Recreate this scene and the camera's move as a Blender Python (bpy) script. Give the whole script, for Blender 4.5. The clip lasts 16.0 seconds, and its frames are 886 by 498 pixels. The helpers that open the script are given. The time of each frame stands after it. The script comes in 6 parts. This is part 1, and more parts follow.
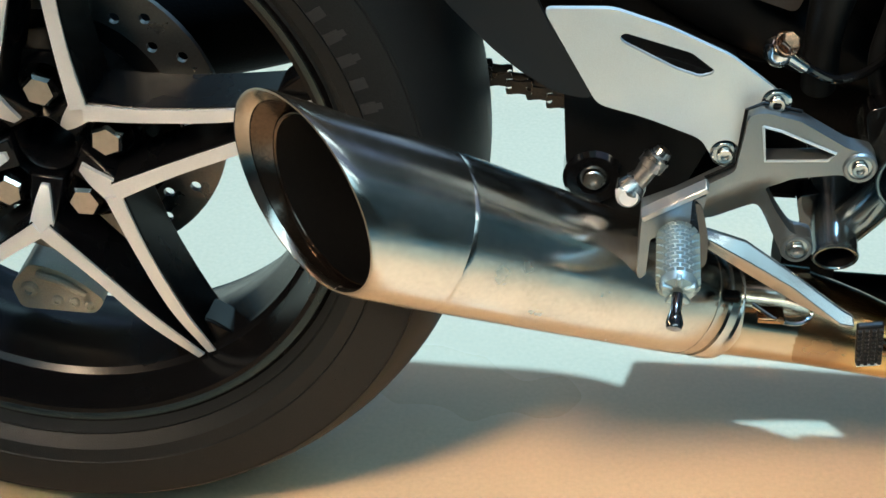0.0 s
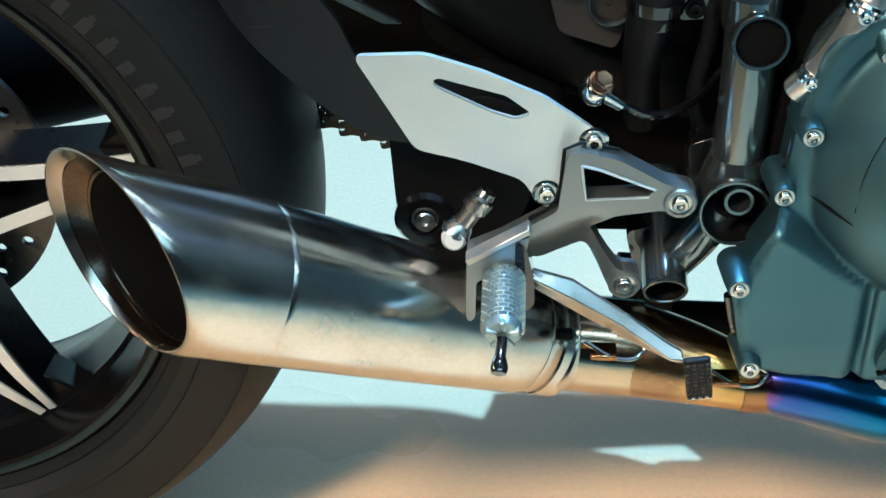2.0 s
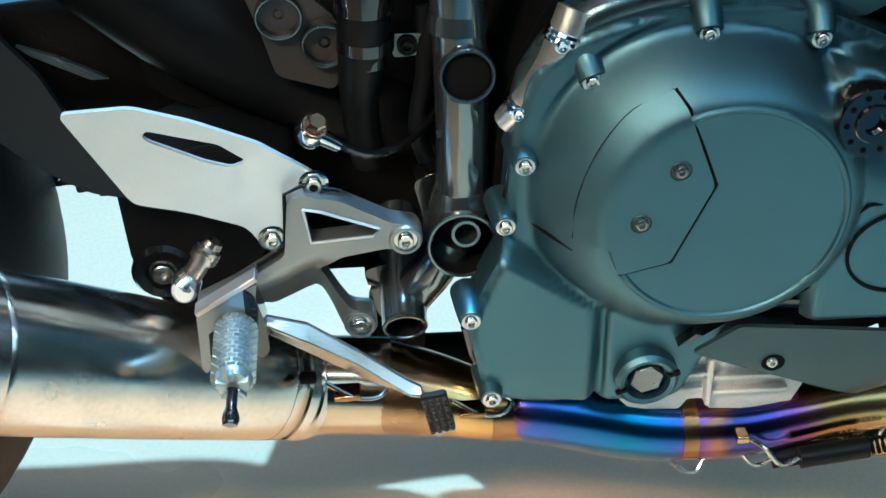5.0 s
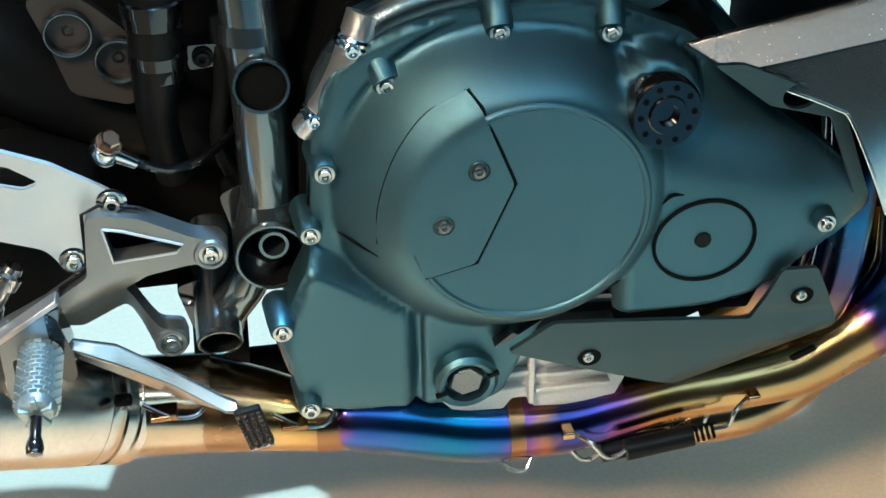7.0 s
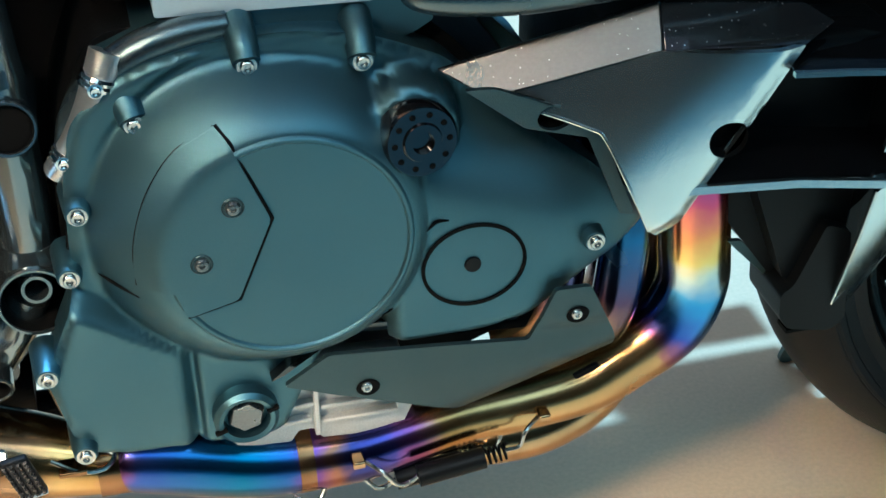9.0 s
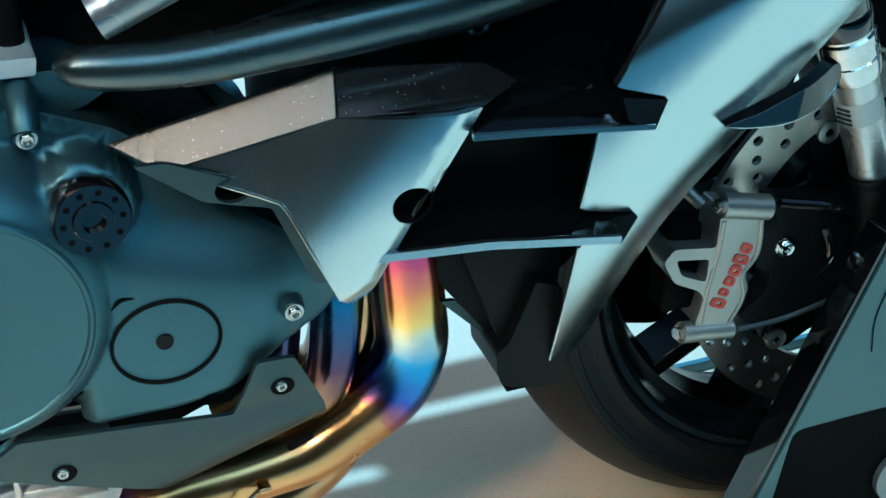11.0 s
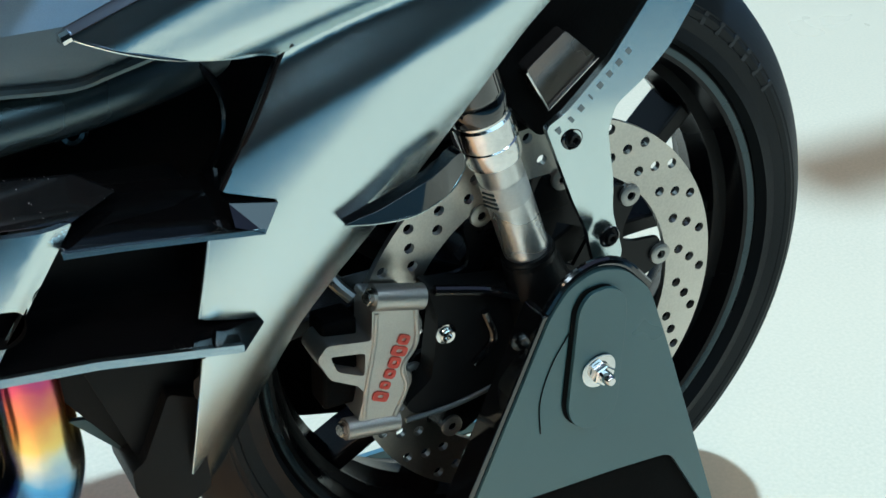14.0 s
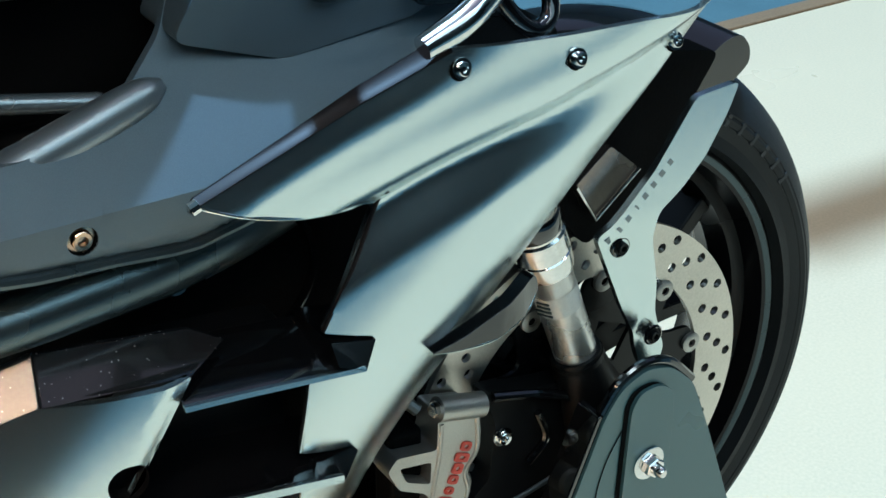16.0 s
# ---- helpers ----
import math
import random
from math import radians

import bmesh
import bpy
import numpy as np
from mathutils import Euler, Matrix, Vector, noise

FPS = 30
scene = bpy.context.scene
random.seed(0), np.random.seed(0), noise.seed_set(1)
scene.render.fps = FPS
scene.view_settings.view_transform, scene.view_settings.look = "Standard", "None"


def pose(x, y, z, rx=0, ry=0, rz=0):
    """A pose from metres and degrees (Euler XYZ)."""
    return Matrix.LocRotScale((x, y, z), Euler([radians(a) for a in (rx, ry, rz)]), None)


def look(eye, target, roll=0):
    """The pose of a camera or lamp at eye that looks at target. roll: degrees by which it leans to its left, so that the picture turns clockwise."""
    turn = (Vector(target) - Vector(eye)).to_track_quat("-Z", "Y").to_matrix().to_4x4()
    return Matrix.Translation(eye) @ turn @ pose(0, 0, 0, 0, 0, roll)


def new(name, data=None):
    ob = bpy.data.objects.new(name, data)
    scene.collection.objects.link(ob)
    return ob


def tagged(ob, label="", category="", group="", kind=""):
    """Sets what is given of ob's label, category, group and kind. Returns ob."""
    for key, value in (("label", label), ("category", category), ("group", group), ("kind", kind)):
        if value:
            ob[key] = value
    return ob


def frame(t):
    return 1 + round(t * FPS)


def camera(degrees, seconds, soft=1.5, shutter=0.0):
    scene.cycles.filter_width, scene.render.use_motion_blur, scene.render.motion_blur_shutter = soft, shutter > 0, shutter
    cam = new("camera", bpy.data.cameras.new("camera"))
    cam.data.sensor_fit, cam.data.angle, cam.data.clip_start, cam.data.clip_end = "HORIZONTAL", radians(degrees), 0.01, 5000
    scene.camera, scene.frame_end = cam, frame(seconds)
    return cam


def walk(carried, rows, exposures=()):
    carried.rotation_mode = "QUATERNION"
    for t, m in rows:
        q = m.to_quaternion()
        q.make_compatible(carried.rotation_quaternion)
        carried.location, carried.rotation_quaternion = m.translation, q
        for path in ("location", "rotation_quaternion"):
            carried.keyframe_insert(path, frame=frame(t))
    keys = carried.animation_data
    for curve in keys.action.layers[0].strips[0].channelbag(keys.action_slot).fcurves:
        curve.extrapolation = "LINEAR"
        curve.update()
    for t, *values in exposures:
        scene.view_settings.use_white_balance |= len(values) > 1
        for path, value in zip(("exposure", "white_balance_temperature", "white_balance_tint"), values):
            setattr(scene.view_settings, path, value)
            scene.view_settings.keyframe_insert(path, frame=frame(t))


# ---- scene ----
cam = camera(33.07, 16.0)
# seconds, eye x, y, z, turn x, y, z in degrees
ROWS = [
    (0.0, 0.3814, -0.9504, 0.8920, 55.216, -0.241, 5.624),
    (0.5, 0.3935, -0.9376, 0.8949, 55.159, -0.192, 4.889),
    (1.0, 0.4104, -0.9305, 0.8982, 55.268, -0.079, 4.068),
    (1.5, 0.4283, -0.9249, 0.9033, 55.378, -0.015, 3.036),
    (2.0, 0.4414, -0.9237, 0.9060, 55.620, -0.031, 1.778),
    (2.5, 0.4562, -0.9217, 0.9094, 55.894, 0.024, 0.572),
    (3.0, 0.4692, -0.9203, 0.9103, 56.169, 0.074, -0.593),
    (3.5, 0.4788, -0.9194, 0.9100, 56.404, 0.041, -1.883),
    (4.0, 0.4970, -0.9189, 0.9118, 56.540, 0.189, -2.832),
    (6.5, 0.5621, -0.9150, 0.9094, 56.792, 0.653, -8.817),
    (7.0, 0.5811, -0.9148, 0.9083, 56.733, 0.752, -10.027),
    (7.5, 0.6008, -0.9156, 0.9075, 56.755, 0.801, -11.234),
    (8.0, 0.6208, -0.9160, 0.9099, 56.734, 0.807, -12.492),
    (10.5, 0.7487, -0.9139, 0.9214, 57.471, 0.561, -18.501),
    (11.0, 0.7795, -0.9134, 0.9236, 57.817, 0.219, -20.279),
    (11.5, 0.8089, -0.9155, 0.9236, 58.258, -0.115, -21.939),
    (12.0, 0.8342, -0.9168, 0.9260, 58.689, -0.327, -23.595),
    (12.5, 0.8592, -0.9168, 0.9296, 59.012, -0.627, -25.037),
    (13.0, 0.8838, -0.9185, 0.9328, 59.356, -0.786, -26.236),
    (13.5, 0.8998, -0.9176, 0.9333, 59.635, -0.864, -27.337),
    (14.0, 0.9012, -0.9151, 0.9322, 59.934, -0.814, -28.457),
    (14.5, 0.8869, -0.9093, 0.9419, 60.160, -0.706, -29.481),
    (15.0, 0.8636, -0.8968, 0.9631, 60.367, -0.632, -30.696),
    (15.5, 0.8343, -0.8776, 0.9887, 60.632, -0.461, -31.942),
    (16.0, 0.8036, -0.8650, 1.0071, 61.015, -0.150, -32.882),
]
# seconds, stops, white balance in kelvin, tint: the camera drifts towards blue in the middle
TINTS = [(0.0, 0.02, 6250, 7), (1.0, 0.03, 5720, -1), (1.5, 0.07, 5720, 0), (3.0, 0.25, 5520, 2), (8.0, 0.25, 5880, 5), (10.3, 0.12, 5200, -1), (11.5, 0.14, 5120, -2), (12.0, 0.22, 5750, 8), (12.5, 0.26, 6350, 13), (14.0, 0.13, 6350, 16), (16.0, 0.16, 6600, 16)]
walk(cam, [(t, pose(x, y, z, rx, ry, rz)) for t, x, y, z, rx, ry, rz in ROWS],
     exposures=TINTS)

# ---- daylight and lamps ----
SUN_EL, SUN_AZ = 83.0, 30.0  # sun height; bearing from +y towards +x
world = bpy.data.worlds.new("hall_daylight")
scene.world = world
world.use_nodes = True
wn = world.node_tree.nodes
sky = wn.new("ShaderNodeTexSky")
sky.sky_type, sky.sun_disc = "NISHITA", False
sky.sun_elevation, sky.sun_rotation = radians(SUN_EL), radians(SUN_AZ)
wn["Background"].inputs["Strength"].default_value = 0.08
world.node_tree.links.new(sky.outputs["Color"], wn["Background"].inputs["Color"])

sun_data = bpy.data.lights.new("sun", "SUN")
sun_data.energy, sun_data.angle, sun_data.color = 4.5, radians(1.5), (0.46, 0.90, 1.36)
sun = new("sun", sun_data)
sd = Vector((math.sin(radians(SUN_AZ)) * math.cos(radians(SUN_EL)), math.cos(radians(SUN_AZ)) * math.cos(radians(SUN_EL)), math.sin(radians(SUN_EL))))
sun.matrix_world = look(sd * 20, (0, 0, 0))


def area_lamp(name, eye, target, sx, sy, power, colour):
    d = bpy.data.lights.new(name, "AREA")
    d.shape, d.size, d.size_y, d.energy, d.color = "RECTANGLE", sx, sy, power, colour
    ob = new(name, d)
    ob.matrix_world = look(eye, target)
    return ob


# unseen lamps: warm spot behind the viewer's shoulder, inferred from the tyre's shadow
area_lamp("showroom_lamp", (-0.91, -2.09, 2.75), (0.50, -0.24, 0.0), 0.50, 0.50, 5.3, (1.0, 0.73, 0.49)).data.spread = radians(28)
# unseen warm panel, placed where the arrow panel's top facet mirrors it
area_lamp("warm_reflection_panel", (-0.50, 0.45, 3.1), (-0.50, 0.45, 0.0), 1.8, 1.10, 7.5, (1.0, 0.44, 0.18))
# strips and pale panel added as cool fill, no known lamps
area_lamp("fill_strip", (1.45, -1.7, 3.1), (1.45, -1.0, 0.0), 4.5, 0.16, 24, (0.72, 0.93, 1.0))
area_lamp("fill_strip", (2.2, 0.5, 3.1), (2.2, 0.3, 0.0), 2.6, 0.16, 12, (0.72, 0.93, 1.0))
area_lamp("fill_panel", (1.45, -3.2, 3.5), (1.35, -0.2, 0.3), 5.0, 1.3, 39, (0.50, 0.84, 1.0))
# panel added to give upward facets a blue reflection
area_lamp("blue_reflection_panel", (1.0, 5.2, 3.45), (1.0, 0.0, 0.5), 5.0, 1.0, 40, (0.55, 0.88, 1.0))
scene.view_settings.exposure = 0.0

# ---- materials ----
def mat(name, col, rough=0.5, metal=0.0, var=0.12, scale=60.0, bump=0.0, bscale=400.0, rvar=0.08, coat=0.0, spec=0.5, stretch=(1, 1, 1), col2=None, flecks=0.0):
    """A surface with fine grain, broad blotches and fine relief."""
    m = bpy.data.materials.new(name)
    m.use_nodes = True
    n, l = m.node_tree.nodes, m.node_tree.links
    b = n["Principled BSDF"]
    tc = n.new("ShaderNodeTexCoord")
    mp = n.new("ShaderNodeMapping")
    mp.inputs["Scale"].default_value = stretch
    l.new(tc.outputs["Object"], mp.inputs["Vector"])
    broad = n.new("ShaderNodeTexNoise")
    broad.inputs["Scale"].default_value, broad.inputs["Detail"].default_value = scale * 0.15, 4
    fine = n.new("ShaderNodeTexNoise")
    fine.inputs["Scale"].default_value, fine.inputs["Detail"].default_value = bscale, 3
    for t in (broad, fine):
        l.new(mp.outputs["Vector"], t.inputs["Vector"])
    mix = n.new("ShaderNodeMix")
    mix.data_type = "RGBA"
    c2 = col2 or tuple(c * (1 - 2.2 * var) for c in col)
    mix.inputs["A"].default_value, mix.inputs["B"].default_value = (*col, 1), (*c2, 1)
    add = n.new("ShaderNodeMath")
    add.operation = "MULTIPLY"
    l.new(broad.outputs["Fac"], add.inputs[0])
    l.new(fine.outputs["Fac"], add.inputs[1])
    ramp = n.new("ShaderNodeMapRange")
    ramp.inputs["From Min"].default_value, ramp.inputs["From Max"].default_value = 0.12, 0.45
    l.new(add.outputs[0], ramp.inputs["Value"])
    l.new(ramp.outputs["Result"], mix.inputs["Factor"])
    out = mix.outputs["Result"]
    if flecks:
        v = n.new("ShaderNodeTexVoronoi")
        v.inputs["Scale"].default_value = flecks
        l.new(tc.outputs["Object"], v.inputs["Vector"])
        lt = n.new("ShaderNodeMath")
        lt.operation, lt.inputs[1].default_value = "LESS_THAN", 0.09
        l.new(v.outputs["Distance"], lt.inputs[0])
        m2 = n.new("ShaderNodeMix")
        m2.data_type = "RGBA"
        m2.inputs["B"].default_value = (0.6, 0.6, 0.6, 1)
        l.new(lt.outputs[0], m2.inputs["Factor"])
        l.new(out, m2.inputs["A"])
        out = m2.outputs["Result"]
    l.new(out, b.inputs["Base Color"])
    rr = n.new("ShaderNodeMapRange")
    rr.inputs["To Min"].default_value, rr.inputs["To Max"].default_value = max(0.02, rough - rvar), min(1, rough + rvar)
    rr.inputs["From Min"].default_value, rr.inputs["From Max"].default_value = 0.3, 0.7
    l.new(broad.outputs["Fac"], rr.inputs["Value"])
    l.new(rr.outputs["Result"], b.inputs["Roughness"])
    b.inputs["Metallic"].default_value = metal
    b.inputs["Coat Weight"].default_value = coat
    b.inputs["Coat Roughness"].default_value = 0.06
    b.inputs["Specular IOR Level"].default_value = spec
    if bump:
        bp = n.new("ShaderNodeBump")
        bp.inputs["Strength"].default_value, bp.inputs["Distance"].default_value = bump, 0.001
        l.new(fine.outputs["Fac"], bp.inputs["Height"])
        l.new(bp.outputs["Normal"], b.inputs["Normal"])
    return m


def tint_mat(name, stops, rough=0.22):
    """Heat-tinted titanium: the colour follows the mesh's own distance along the pipe, in metres from its tail end."""
    m = mat(name, (0.6, 0.5, 0.4), rough, 1.0, var=0.1, scale=120, bscale=90, rvar=0.06)
    n, l = m.node_tree.nodes, m.node_tree.links
    at = n.new("ShaderNodeAttribute")
    at.attribute_name = "along"
    ns = n.new("ShaderNodeTexNoise")
    ns.inputs["Scale"].default_value = 45
    tc = n.new("ShaderNodeTexCoord")
    l.new(tc.outputs["Object"], ns.inputs["Vector"])
    ma = n.new("ShaderNodeMath")
    ma.operation, ma.inputs[1].default_value = "MULTIPLY_ADD", 0.03
    l.new(ns.outputs["Fac"], ma.inputs[0])
    l.new(at.outputs["Fac"], ma.inputs[2])
    cr = n.new("ShaderNodeValToRGB")
    while len(cr.color_ramp.elements) < len(stops):
        cr.color_ramp.elements.new(0.5)
    for e, (p, c) in zip(cr.color_ramp.elements, stops):
        e.position, e.color = p, (*c, 1)
    l.new(ma.outputs[0], cr.inputs["Fac"])
    l.new(cr.outputs["Color"], n["Principled BSDF"].inputs["Base Color"])
    return m


M_RUBBER = mat("tyre_rubber", (0.014, 0.016, 0.017), 0.50, 0, 0.2, 40, 0.25, 900, spec=0.22)
M_RUBBER_TYPE = mat("raised_rubber_lettering", (0.024, 0.026, 0.028), 0.5, 0, 0.1)
M_RIM = mat("black_rim_enamel", (0.004, 0.004, 0.0045), 0.26, 0, 0.1, coat=0.0, spec=0.22)
M_RIM_SHEEN = mat("rim_sheen_enamel", (0.055, 0.080, 0.088), 0.24, 0.7, 0.08, 50, 0.1, 1200)
M_MACHINED = mat("machined_aluminium", (0.84, 0.85, 0.86), 0.36, 0.35, 0.04, 200, 0.1, 900)
M_CHROME = mat("chromed_steel", (0.75, 0.75, 0.74), 0.10, 1.0, 0.06, 300, 0.05, 300)
M_STEEL = mat("zinc_steel", (0.58, 0.57, 0.54), 0.25, 1.0, 0.1, 300, 0.1, 500)
M_DISC = mat("brake_disc_steel", (0.62, 0.58, 0.52), 0.34, 1.0, 0.08, 80, 0.15, 500, stretch=(1, 1, 1))
M_ALU = mat("bead_blasted_aluminium", (0.58, 0.67, 0.71), 0.38, 0.5, 0.06, 90, 0.25, 1400)
M_ALU_DARK = mat("grey_anodised_aluminium", (0.235, 0.260, 0.270), 0.36, 0.85, 0.08, 90, 0.25, 1200)
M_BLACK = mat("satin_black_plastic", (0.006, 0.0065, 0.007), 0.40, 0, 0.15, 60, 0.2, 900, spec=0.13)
M_BLACK_GLOSS = mat("gloss_black_paint", (0.004, 0.004, 0.0045), 0.10, 0, 0.1, coat=1.0)
# near-black, also painted into recesses and fillers where only shade lies
M_DARK = mat("dark_parts_and_shade", (0.004, 0.004, 0.004), 0.7, 0, 0.2, 60, 0.3, 500, spec=0.06)
M_ENGINE = mat("grey_engine_paint", (0.072, 0.155, 0.190), 0.42, 0.90, 0.05, 50, 0.22, 1800)
M_FRAME = mat("gunmetal_tube_paint", (0.20, 0.235, 0.245), 0.20, 0.92, 0.03, 70, 0.0, 700)
M_FAIRING = mat("satin_grey_fairing_paint", (0.61, 0.71, 0.72), 0.19, 0.97, 0.03, 30, 0.08, 2400)
M_FAIRING_DARK = mat("charcoal_sparkle_plastic", (0.125, 0.168, 0.190), 0.40, 0.3, 0.12, 40, 0.3, 2000, spec=0.3)
M_PEDAL = mat("cast_pedal_aluminium", (0.42, 0.41, 0.395), 0.25, 0.95, 0.03, 60, 0.06, 700)
M_TI = mat("brushed_titanium", (0.65, 0.60, 0.535), 0.21, 1.0, 0.09, 190, 0.03, 300, rvar=0.07)
M_LINER = mat("smoked_titanium", (0.13, 0.10, 0.08), 0.22, 0.95, 0.25, 80, 0.1, 400)
M_SOOT_SHADE = mat("soot_and_bore_shade", (0.003, 0.003, 0.003), 0.7, 0.0, 0.2, spec=0.1)
M_RED = mat("red_lettering", (0.55, 0.05, 0.03), 0.45, 0, 0.05)
M_STAND = mat("blue_grey_powder_coat", (0.062, 0.142, 0.150), 0.34, 0.1, 0.06, 30, 0.2, 1500, coat=0.3)
M_SUMP = mat("cast_sump_alloy", (0.66, 0.66, 0.65), 0.5, 0.5, 0.08, 80, 0.4, 700)
M_PIPE_TINT = tint_mat("heat_tinted_titanium", [
    (0.00, (0.320, 0.216, 0.120)), (0.05, (0.288, 0.168, 0.088)), (0.078, (0.576, 0.368, 0.144)), (0.098, (0.496, 0.288, 0.096)), (0.110, (0.300, 0.070, 0.150)), (0.122, (0.050, 0.096, 0.384)), (0.19, (0.024, 0.176, 0.336)), (0.225, (0.040, 0.128, 0.400)),
    (0.243, (0.192, 0.072, 0.320)), (0.256, (0.400, 0.160, 0.064)), (0.270, (0.048, 0.056, 0.208)), (0.300, (0.096, 0.080, 0.360)), (0.316, (0.320, 0.096, 0.280)), (0.334, (0.512, 0.272, 0.096)), (0.39, (0.60, 0.37, 0.16)), (0.50, (0.58, 0.33, 0.14)),
    (0.505, (0.36, 0.12, 0.16)), (0.522, (0.06, 0.10, 0.45)), (0.558, (0.07, 0.34, 0.68)), (0.578, (0.60, 0.68, 0.60)), (0.592, (0.90, 0.66, 0.20)), (0.610, (0.85, 0.34, 0.12)), (0.632, (0.66, 0.10, 0.20)), (0.67, (0.22, 0.08, 0.36))])
M_PIPE_GOLD = mat("gold_tinted_titanium", (0.58, 0.36, 0.18), 0.18, 1.0, 0.10, 120, 0.05, 90, rvar=0.05)
M_PIPE_LINK = mat("straw_tinted_titanium", (0.52, 0.41, 0.29), 0.17, 1.0, 0.10, 160, 0.05, 120, rvar=0.06)
M_PIPE_BROWN = mat("brown_tinted_weld", (0.34, 0.17, 0.075), 0.24, 1.0, 0.12, 120, 0.05, 90)
M_PIPE_DARK = tint_mat("dark_blue_titanium", [(0.0, (0.36, 0.21, 0.09)), (0.045, (0.40, 0.24, 0.10)), (0.085, (0.10, 0.06, 0.12)), (0.13, (0.03, 0.14, 0.32)), (0.17, (0.02, 0.03, 0.05))])
M_TRIM = mat("brown_edge_trim", (0.28, 0.15, 0.07), 0.45, 0, 0.15, 20, 0.1, 200)
M_CARPET = mat("dark_teal_carpet", (0.06, 0.13, 0.14), 0.9, 0, 0.2, 20, 0.5, 600)
M_CALIPER = mat("cast_caliper_alloy", (0.46, 0.445, 0.41), 0.36, 0.85, 0.10, 90, 0.35, 900)
M_CREAM = mat("cream_cast_alloy", (0.52, 0.50, 0.41), 0.42, 0.3, 0.12, 120, 0.3, 900)
M_HUGGER = mat("slate_plastic", (0.008, 0.011, 0.014), 0.40, 0, 0.12, 50, 0.25, 1500, spec=0.3)
M_CHAIN = mat("oiled_chain_steel", (0.05, 0.045, 0.04), 0.35, 0.9, 0.2, 200, 0.2, 500)
M_COPPER = mat("copper_plated_steel", (0.62, 0.42, 0.30), 0.22, 1.0, 0.1, 200, 0.05, 400)
M_PLATE = mat("brown_metallic_paint", (0.26, 0.21, 0.185), 0.28, 0.85, 0.06, 60, 0.1, 1200)
M_COPPER_DARK = mat("gloss_brown_black", (0.012, 0.008, 0.007), 0.40, 0.0, 0.1, coat=0.0, spec=0.25)
M_BROWN_GLOSS = mat("gloss_smoked_brown", (0.018, 0.012, 0.010), 0.14, 0.0, 0.1, coat=0.7)
M_BRONZE = mat("bronze_tinted_alloy", (0.10, 0.085, 0.075), 0.42, 0.7, 0.1, 90, 0.2, 900)
M_ALLOY_LIT = mat("pale_lit_alloy", (0.55, 0.52, 0.48), 0.34, 0.9, 0.08, 90, 0.2, 900)
M_BRASS = mat("brass_core", (0.65, 0.35, 0.08), 0.3, 1.0, 0.1)
M_PEG = mat("teal_grey_cast_alloy", (0.33, 0.42, 0.44), 0.32, 0.8, 0.08, 90, 0.2, 900)
M_STEEL_DARK = mat("dark_zinc_steel", (0.20, 0.21, 0.21), 0.3, 0.9, 0.1, 200, 0.1, 500)
M_PANEL = mat("dark_grey_panel_plastic", (0.055, 0.090, 0.098), 0.34, 0.7, 0.1, 50, 0.3, 1600)
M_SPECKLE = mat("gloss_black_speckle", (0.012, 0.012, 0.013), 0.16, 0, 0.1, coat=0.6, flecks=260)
M_SPECKLE_SHEEN = mat("gloss_speckle_sheen", (0.17, 0.155, 0.142), 0.25, 0.92, 0.06, flecks=240)
M_RAIL = mat("dark_satin_rail", (0.10, 0.135, 0.145), 0.27, 0.85, 0.08, 50, 0.15, 1400)
M_RAIL_SILVER = mat("silver_satin_rail", (0.34, 0.37, 0.38), 0.30, 0.75, 0.06, 50, 0.1, 1400)
M_ALU_BRIGHT = mat("bright_fork_tube", (0.70, 0.70, 0.68), 0.30, 0.9, 0.05, 100, 0.1, 500)
M_PALE = mat("pale_label", (0.60, 0.60, 0.57), 0.45, 0.4, 0.05)
M_STAND_PALE = mat("worn_pale_tube", (0.34, 0.34, 0.33), 0.35, 0.5, 0.15, 60, 0.2, 700)
M_FLOOR = mat("polished_concrete", (0.70, 0.505, 0.315), 0.33, 0, 0.07, 10, 0.05, 220, rvar=0.1)
# paler hall paint, set for the teal that bright metal mirrors
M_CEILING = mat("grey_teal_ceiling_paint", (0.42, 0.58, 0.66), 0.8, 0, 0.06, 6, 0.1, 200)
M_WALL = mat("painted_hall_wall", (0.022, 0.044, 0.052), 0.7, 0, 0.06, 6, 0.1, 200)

# ---- shaping helpers ----
def finish(ob, m, angle=35, bevel=0.0, seg=2):
    ob.data.materials.append(m)
    for p in ob.data.polygons:
        p.use_smooth = True
    ob.data.set_sharp_from_angle(angle=radians(angle))
    if bevel:
        mod = ob.modifiers.new("worn_edge", "BEVEL")
        mod.width, mod.segments, mod.limit_method, mod.angle_limit = bevel, seg, "ANGLE", radians(40)
    return ob


def part(name, bm, m, parent, label="", angle=35, bevel=0.0):
    me = bpy.data.meshes.new(name)
    bmesh.ops.recalc_face_normals(bm, faces=bm.faces)
    bm.to_mesh(me)
    bm.free()
    ob = finish(new(name, me), m, angle, bevel)
    ob.parent = parent
    if label:
        ob["label"] = label
    return ob


def again(name, source, parent, m):
    """One more object on the same mesh, at the pose m."""
    ob = new(name, source.data)
    ob.parent = parent
    ob.matrix_basis = m
    return ob


def to(p, d, spin=0.0):
    """A pose at p whose z axis points along d."""
    return Matrix.Translation(p) @ Vector(d).to_track_quat("Z", "Y").to_matrix().to_4x4() @ Matrix.Rotation(spin, 4, "Z")


